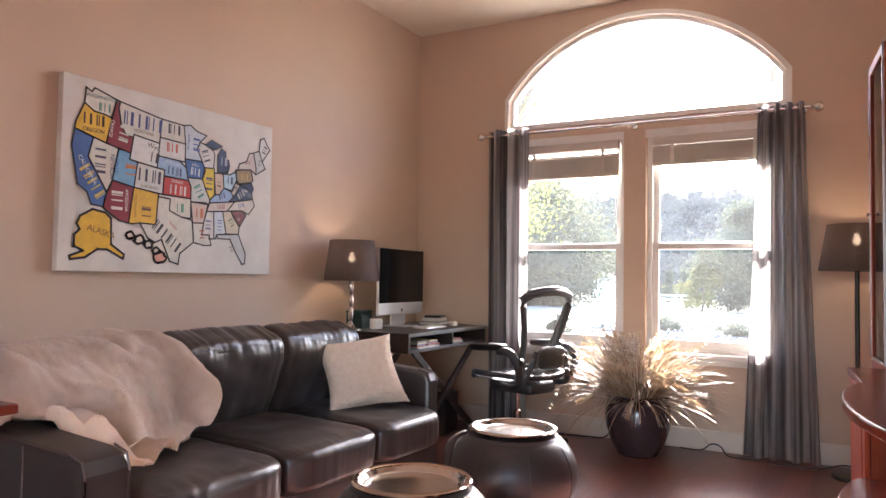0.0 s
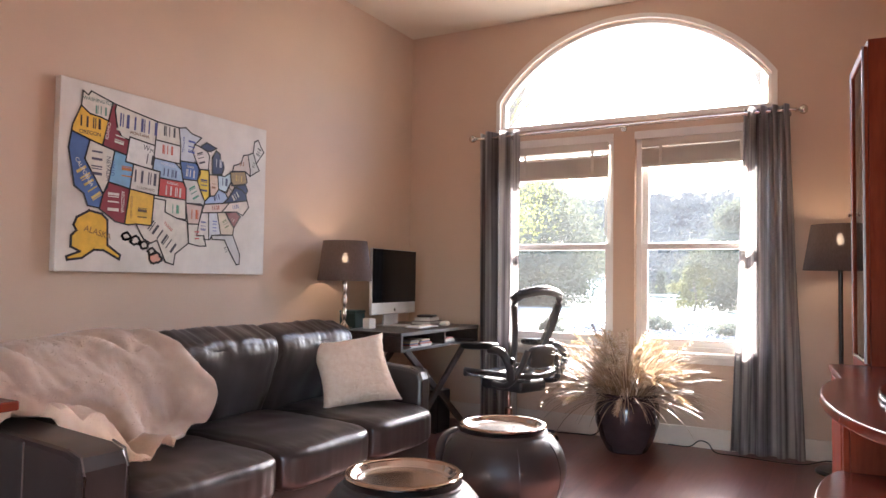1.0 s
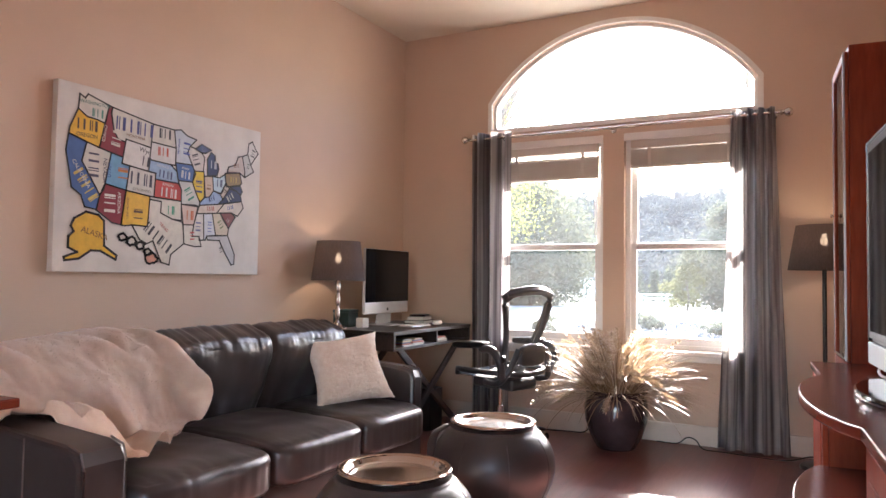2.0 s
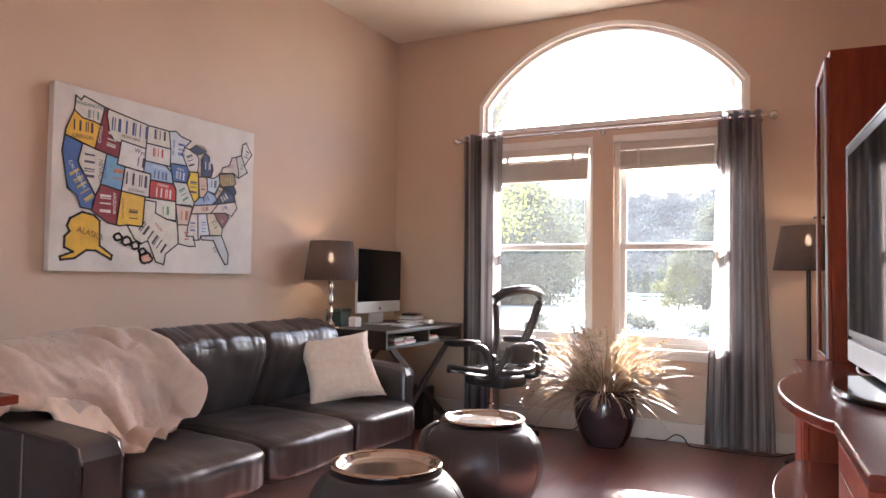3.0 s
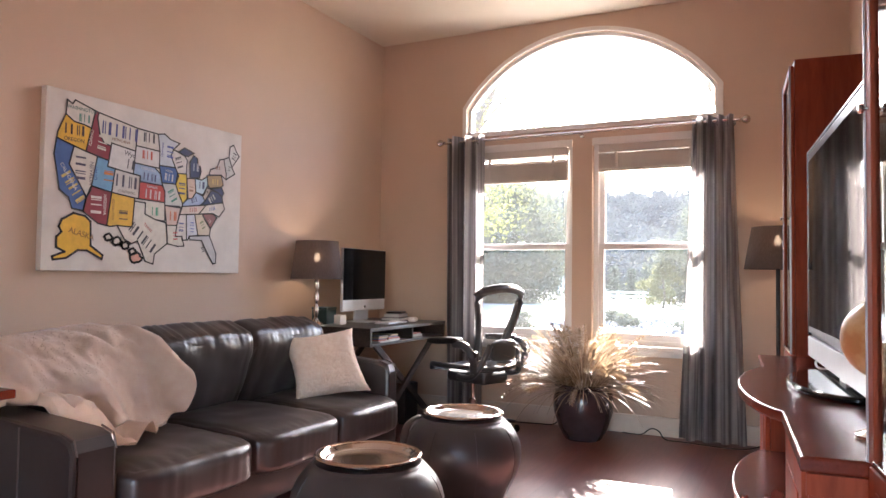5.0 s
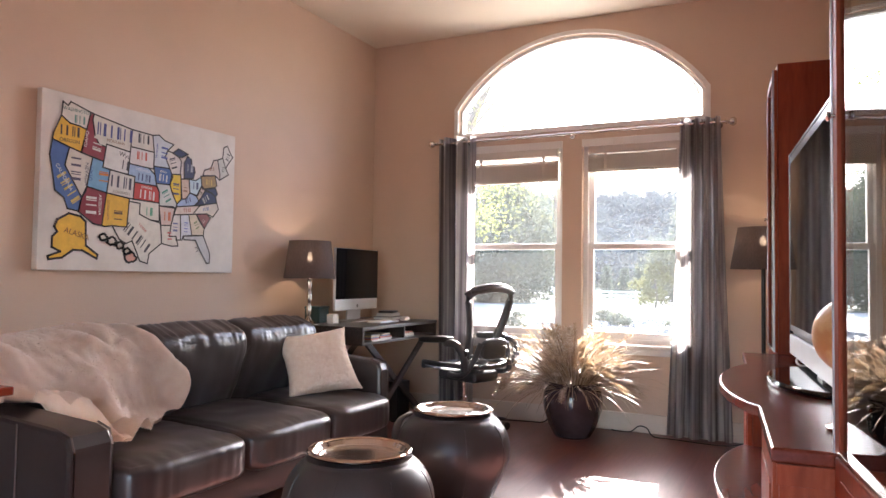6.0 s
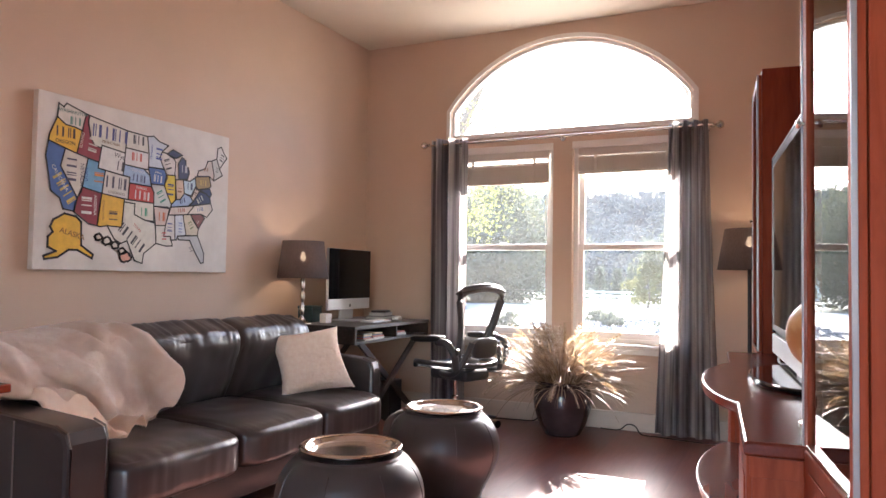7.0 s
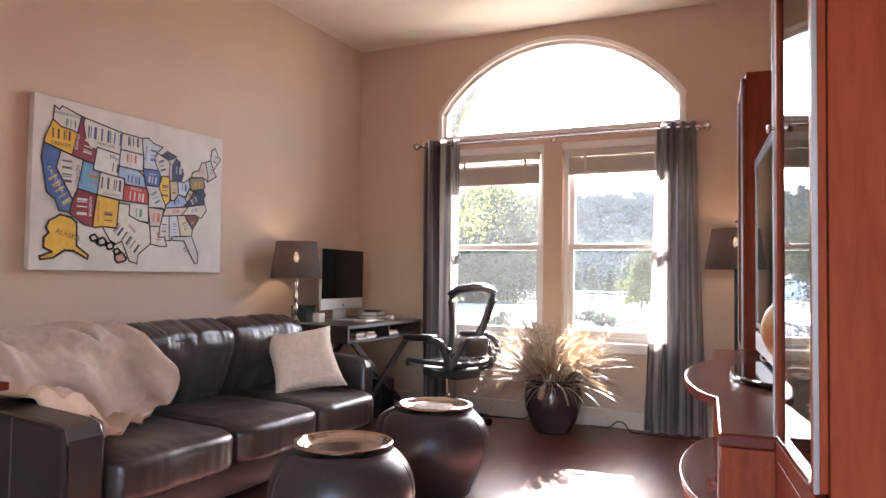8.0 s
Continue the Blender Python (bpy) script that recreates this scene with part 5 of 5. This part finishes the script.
for iy, iz, r in ((-0.300, -0.262, 0.022), (-0.248, -0.280, 0.027), (-0.195, -0.300, 0.024), (-0.150, -0.330, 0.021), (-0.128, -0.362, 0.036)):
    ring = [v for k in range(14) for v in (iy + r * (1 + 0.2 * math.sin(3 * k + iy * 40)) * math.cos(2 * math.pi * k / 14), iz + 0.75 * r * (1 + 0.15 * math.cos(2 * k)) * math.sin(2 * math.pi * k / 14))]
    plate((0.62, 0.56, 0.50) if r < 0.03 else (0.60, 0.30, 0.22), ring, raw=True)

# ---- outdoors ----
SOIL = Nodes("pale_dry_ground", (0.46, 0.43, 0.37), 0.9)
SOIL.color(SOIL.ramp(SOIL.noise(0.25, 6), (0.35, (0.20, 0.185, 0.15)), (0.65, (0.32, 0.30, 0.26)))).bump(SOIL.noise(9, 4), 0.4, 0.03)
CONCRETE = plain("pale_concrete", (0.40, 0.385, 0.36), 0.85, spread=0.06, scale=1.5, grain=40)
structure("ground", box(-600, 600, -300, 900, -0.6, -0.30), SOIL.m, "pale dry ground round the house", "ground")
MEADOW = Nodes("grey_green_meadow", (0.10, 0.12, 0.08), 0.95)
MEADOW.color(MEADOW.ramp(MEADOW.noise(0.35, 6), (0.3, (0.055, 0.072, 0.050)), (0.7, (0.135, 0.155, 0.105)))).bump(MEADOW.noise(6, 4), 0.5, 0.05)
structure("meadow", box(-600, 600, 30.3, 880, -0.31, -0.285), MEADOW.m, "grey-green grass beyond the driveway", "meadow")
GRAVEL = Nodes("grey_gravel", (0.2, 0.19, 0.18), 0.9)
GRAVEL.color(GRAVEL.ramp(GRAVEL.noise(5, 6), (0.35, (0.07, 0.066, 0.06)), (0.65, (0.24, 0.225, 0.205)))).bump(GRAVEL.noise(14, 4), 0.6, 0.04)
bed = structure("gravel_bed", prism([(-5.2, 18.0), (-3.0, 13.2), (-0.5, 12.2), (4.5, 12.4), (6.0, 19.5), (1.0, 21.0), (-3.5, 20.2)], -0.282, -0.262), GRAVEL.m, "grey gravel planting bed beside the driveway", "gravel bed")
structure("driveway", box(-30, 16, 12, 30, -0.31, -0.28), CONCRETE, "pale concrete driveway beyond the windows", "driveway")


def leaf_material(name, dark, light, glow, fac=0.4):
    n = Nodes(name, light, 0.85)
    n.b.inputs["Specular IOR Level"].default_value = 0.1
    isl = n.t.nodes.new("ShaderNodeNewGeometry").outputs["Random Per Island"]
    n.color(n.ramp(isl, (0.0, dark), (1.0, light)))
    tl = n.node("ShaderNodeBsdfTranslucent", Color=(*glow, 1))
    mx = n.node("ShaderNodeMixShader", Fac=fac)
    n.t.links.new(n.b.outputs[0], mx.inputs[1])
    n.t.links.new(tl.outputs[0], mx.inputs[2])
    n.t.links.new(mx.outputs[0], n.t.nodes["Material Output"].inputs["Surface"])
    return n.m


BARK = plain("grey_bark", (0.10, 0.085, 0.07), 0.9, spread=0.3, scale=20, grain=40)
LEAF_NEAR = leaf_material("spring_leaf", (0.055, 0.068, 0.024), (0.115, 0.13, 0.040), (0.21, 0.23, 0.06), 0.5)
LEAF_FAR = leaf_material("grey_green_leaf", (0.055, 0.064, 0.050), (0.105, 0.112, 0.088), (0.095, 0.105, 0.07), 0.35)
LEAF_BUSH = leaf_material("yellowing_leaf", (0.09, 0.095, 0.05), (0.12, 0.12, 0.06), (0.12, 0.125, 0.055), 0.4)
# hill woods: distance haze is put into the blue-grey leaf colour
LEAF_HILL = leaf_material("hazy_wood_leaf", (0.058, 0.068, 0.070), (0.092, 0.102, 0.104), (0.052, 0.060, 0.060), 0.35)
LEAF_CON = leaf_material("conifer_leaf", (0.05, 0.066, 0.06), (0.09, 0.11, 0.092), (0.08, 0.10, 0.07), 0.25)


def leaves(rng, clumps, per, size, squash=0.7):
    """Small leaf quads gathered round clump centres."""
    vs, fs = [], []
    for c, r in clumps:
        for _ in range(per):
            d = Vector((rng.gauss(0, 1), rng.gauss(0, 1), rng.gauss(0, 1) * squash)) * r * 0.5
            p = c + d
            a = Vector((rng.gauss(0, 1), rng.gauss(0, 1), rng.gauss(0, 1))).normalized()
            b_ = a.orthogonal().normalized()
            s = size * rng.uniform(0.6, 1.3)
            k = len(vs)
            vs += [p - a * s, p + b_ * s * 0.5, p + a * s, p - b_ * s * 0.5]
            fs.append((k, k + 1, k + 2, k + 3))
    return vs, fs


def tree(name, label, at, height, spread, crown_low, leaf, size, per, clumps, seed, lean=(0, 0), category="tree"):
    rng = random.Random(seed)
    t = thing(name, label, category, at)
    top = Vector((lean[0], lean[1], height * 0.8))
    trunk = [Vector((0, 0, -0.02)), top * 0.35 + Vector((rng.uniform(-0.1, 0.1), 0, 0)), top * 0.7, top]
    r0 = 0.035 * height
    b = tube(curve(trunk, 5), [r0 * (1 - 0.8 * i / 15) for i in range(16)], 9)
    cl = []
    for k in range(clumps):
        az = rng.uniform(0, 2 * math.pi)
        zz = rng.uniform(crown_low, height)
        f = math.sin(math.pi * min(1, max(0.12, (zz - crown_low) / (height - crown_low) * 0.8 + 0.15)))
        rr = spread * f * rng.uniform(0.35, 1.0)
        c = Vector((lean[0] * zz / height + rr * math.cos(az), lean[1] * zz / height + rr * math.sin(az), zz))
        cl.append((c, spread * rng.uniform(0.16, 0.34)))
        if k % 3 == 0:
            s0 = top * rng.uniform(0.35, 0.9)
            midp = s0.lerp(c, 0.5) + Vector((0, 0, 0.06 * height))
            join(b, tube(curve([s0, midp, c], 4), [r0 * 0.13 * (1 - 0.85 * i / 8) for i in range(9)], 6))
    part("trunk", b, BARK, t)
    vs, fs = leaves(rng, cl, per, size)
    vs = [(v.x, v.y, max(v.z, 0.02)) for v in vs]
    me = bpy.data.meshes.new("crown")
    me.from_pydata(vs, [], fs)
    me.materials.append(leaf)
    c = new("crown", me)
    c.parent = t
    c["kind"] = "stuff"
    return t


tree("tree", "young tree with bright yellow-green leaves near the window", (-4.1, 6.6, -0.3), 6.6, 2.7, 2.3, LEAF_NEAR, 0.025, 170, 100, 11, (2.6, 0))
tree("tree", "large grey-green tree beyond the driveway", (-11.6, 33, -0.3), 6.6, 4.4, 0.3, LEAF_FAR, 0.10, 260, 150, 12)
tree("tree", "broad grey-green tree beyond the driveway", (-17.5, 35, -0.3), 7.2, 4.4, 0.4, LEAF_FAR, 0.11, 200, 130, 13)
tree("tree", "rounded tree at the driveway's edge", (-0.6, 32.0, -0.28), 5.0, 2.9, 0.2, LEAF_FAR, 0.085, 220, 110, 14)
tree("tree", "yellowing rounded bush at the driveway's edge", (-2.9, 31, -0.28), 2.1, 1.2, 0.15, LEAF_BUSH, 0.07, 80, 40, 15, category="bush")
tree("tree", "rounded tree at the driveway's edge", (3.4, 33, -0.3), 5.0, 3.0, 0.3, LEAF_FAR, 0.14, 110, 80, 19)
for i, (x, y, h_, sp) in enumerate(((-2.65, 10.8, 0.55, 0.34), (-1.3, 15.5, 0.30, 0.45), (0.7, 14.2, 0.28, 0.5), (-2.2, 17.6, 0.32, 0.6), (1.6, 16.8, 0.3, 0.5))):
    tree("shrub", "low dry shrub on the pale ground outside", (x, y, -0.3), h_, sp, 0.08, LEAF_FAR, 0.045, 60, 26, 30 + i, category="shrub").location.z = -0.262 if y > 12 else -0.3
for i, (x, y, h_) in enumerate(((-8.3, 39, 2.0), (-7.05, 38.5, 2.2), (-6.0, 38.5, 2.1), (-5.05, 38.5, 2.3), (-4.4, 38.8, 2.7))):
    rng = random.Random(50 + i)
    t = thing("conifer", "small dark conical conifer behind the white fence", "conifer", (x, y, -0.3), group="conifers")
    part("trunk", tube([(0, 0, 0), (0, 0, h_ * 0.9)], [0.06, 0.015], 8), BARK, t)
    cl = []
    for k in range(46):
        z = h_ * (0.10 + 0.88 * k / 46)
        a = k * 2.4
        r = 0.55 * (1 - z / h_ * 0.92) * rng.uniform(0.6, 1.0)
        cl.append((Vector((r * math.cos(a), r * math.sin(a), z)), 0.22))
    vs, fs = leaves(rng, cl, 45, 0.06, 0.5)
    me = bpy.data.meshes.new("crown")
    me.from_pydata([tuple(v) for v in vs], [], fs)
    me.materials.append(LEAF_CON)
    c = new("crown", me)
    c.parent = t
    c["kind"] = "stuff"
STONE = Nodes("pale_grey_stone", (0.2, 0.19, 0.18), 0.9)
STONE.color(STONE.ramp(STONE.t.nodes.new("ShaderNodeNewGeometry").outputs["Random Per Island"], (0.0, (0.06, 0.058, 0.055)), (1.0, (0.30, 0.285, 0.26))))
rng = random.Random(91)
vs, fs = [], []
for k in range(2200):
    x, y = rng.uniform(-3.6, 5.2), rng.uniform(13.0, 20.0)
    r = rng.uniform(0.02, 0.07)
    b0 = len(vs)
    for dx, dy, dz in ((1, 0, 0), (0, 1, 0), (-1, 0, 0), (0, -1, 0), (0, 0, 0.8), (0, 0, -0.5)):
        q = r * rng.uniform(0.7, 1.2)
        vs.append((x + dx * q, y + dy * q, -0.262 + r * 0.3 + dz * q))
    fs += [(b0 + i, b0 + (i + 1) % 4, b0 + 4) for i in range(4)] + [(b0 + (i + 1) % 4, b0 + i, b0 + 5) for i in range(4)]
me = bpy.data.meshes.new("bed_stones")
me.from_pydata(vs, [], fs)
me.materials.append(STONE.m)
tagged(new("bed_stones", me), "loose pale grey stones strewn over the gravel bed", "stones", kind="stuff")
fence = thing("fence", "white painted rail fence beyond the driveway", "fence", (-11.5, 34.5, -0.3))
for k in range(9):
    part("post", box(k * 1.4 - 0.05, k * 1.4 + 0.05, -0.05, 0.05, -0.01, 0.75, 0.01), VINYL, fence)
for z in (0.22, 0.44, 0.66):
    part("rail", box(0.05, 11.15, -0.02, 0.02, z, z + 0.08), VINYL, fence)
shed = thing("shed", "small white shed among the far trees", "shed", (-14.6, 55, -0.3))
part("wall", box(-1.0, 1.0, -0.8, 0.8, 0, 1.5, 0.01), VINYL, shed)
part("roof", prism([(-1.1, 1.5), (1.1, 1.5), (0, 2.1)], -0.9, 0.9), plain("grey_roof", (0.2, 0.2, 0.21), 0.8), shed).matrix_local = pose(0, 0, 0, 90, 0, 0)
# wooded hill
rng = random.Random(77)
vs, fs = [], []
b = bmesh.new()
g = []
for i in range(41):
    row = []
    for j in range(9):
        x, y = -120 + 6 * i, 70 + 15 * j
        row.append(b.verts.new((x, y, -0.32 + 18.5 * smooth((j - 0.3) / 7) * (1 + 0.2 * noise.noise((x * 0.02, y * 0.02, 0))))))
    g.append(row)
for p, q in zip(g, g[1:]):
    for j in range(8):
        b.faces.new((p[j], p[j + 1], q[j + 1], q[j]))
structure("hillside", b, MEADOW.m, "wooded hillside behind the fields", "hill", True)
cl = []
for k in range(1300):
    x, y = rng.uniform(-76, 16), 70 + 95 * rng.random() ** 0.8
    j = (y - 70) / 15
    z = -0.32 + 18.5 * smooth((j - 0.3) / 7)
    h_ = rng.uniform(2.6, 5.6)
    for c in range(4):
        cl.append((Vector((x + rng.uniform(-1.3, 1.3), y + rng.uniform(-1.3, 1.3), z + h_ * rng.uniform(0.2, 1.0))), rng.uniform(1.0, 2.0)))
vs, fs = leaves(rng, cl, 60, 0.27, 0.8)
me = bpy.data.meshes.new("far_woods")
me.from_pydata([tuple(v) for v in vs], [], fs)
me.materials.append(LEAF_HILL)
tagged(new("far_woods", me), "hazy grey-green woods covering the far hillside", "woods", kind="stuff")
# a wing of the house, with its eave, just outside
wing = thing("house_wing", "cream house wing with a grey shingled eave outside the window", "house", (0, 0, 0))
STUCCO = plain("cream_stucco", (0.55, 0.48, 0.38), 0.9, spread=0.06, grain=60)
SHINGLE = plain("grey_shingle", (0.12, 0.12, 0.125), 0.85, spread=0.25, scale=20, grain=50)
part("wall", box(2.82, 3.9, 0.17, 1.5, -0.32, 2.52), STUCCO, wing)
part("fascia", box(2.58, 3.9, 0.75, 1.7, 2.52, 2.66, 0.004), STUCCO, wing)
part("eave", box(2.53, 3.9, 0.70, 1.75, 2.665, 2.79, 0.004), SHINGLE, wing)

# ---- floor planks ----
plank_mesh = {}
for i in range(34):
    x0, w = 0.002 + 0.124 * i, 0.1238
    y = -0.02 - 0.67 * (i % 3) - 0.0
    ends = [-0.02]
    while y > BACK + 0.02:
        ends.append(y) if y < -0.1 else None
        y -= 2.0
    ends.append(BACK + 0.02)
    for far, near in zip(ends, ends[1:]):
        if x0 + w > 3.49 - 0.0866 * far:
            continue
        key = round(far - near, 2)
        if key not in plank_mesh:
            plank_mesh[key] = mesh_of("floor_plank", box(0, w, -key + 0.0005, 0, -0.006, 0.0), FLOOR_WOOD, False)
        k = new("floor_plank", plank_mesh[key])
        k.parent = floor
        k.location = (x0, far, 0.0)
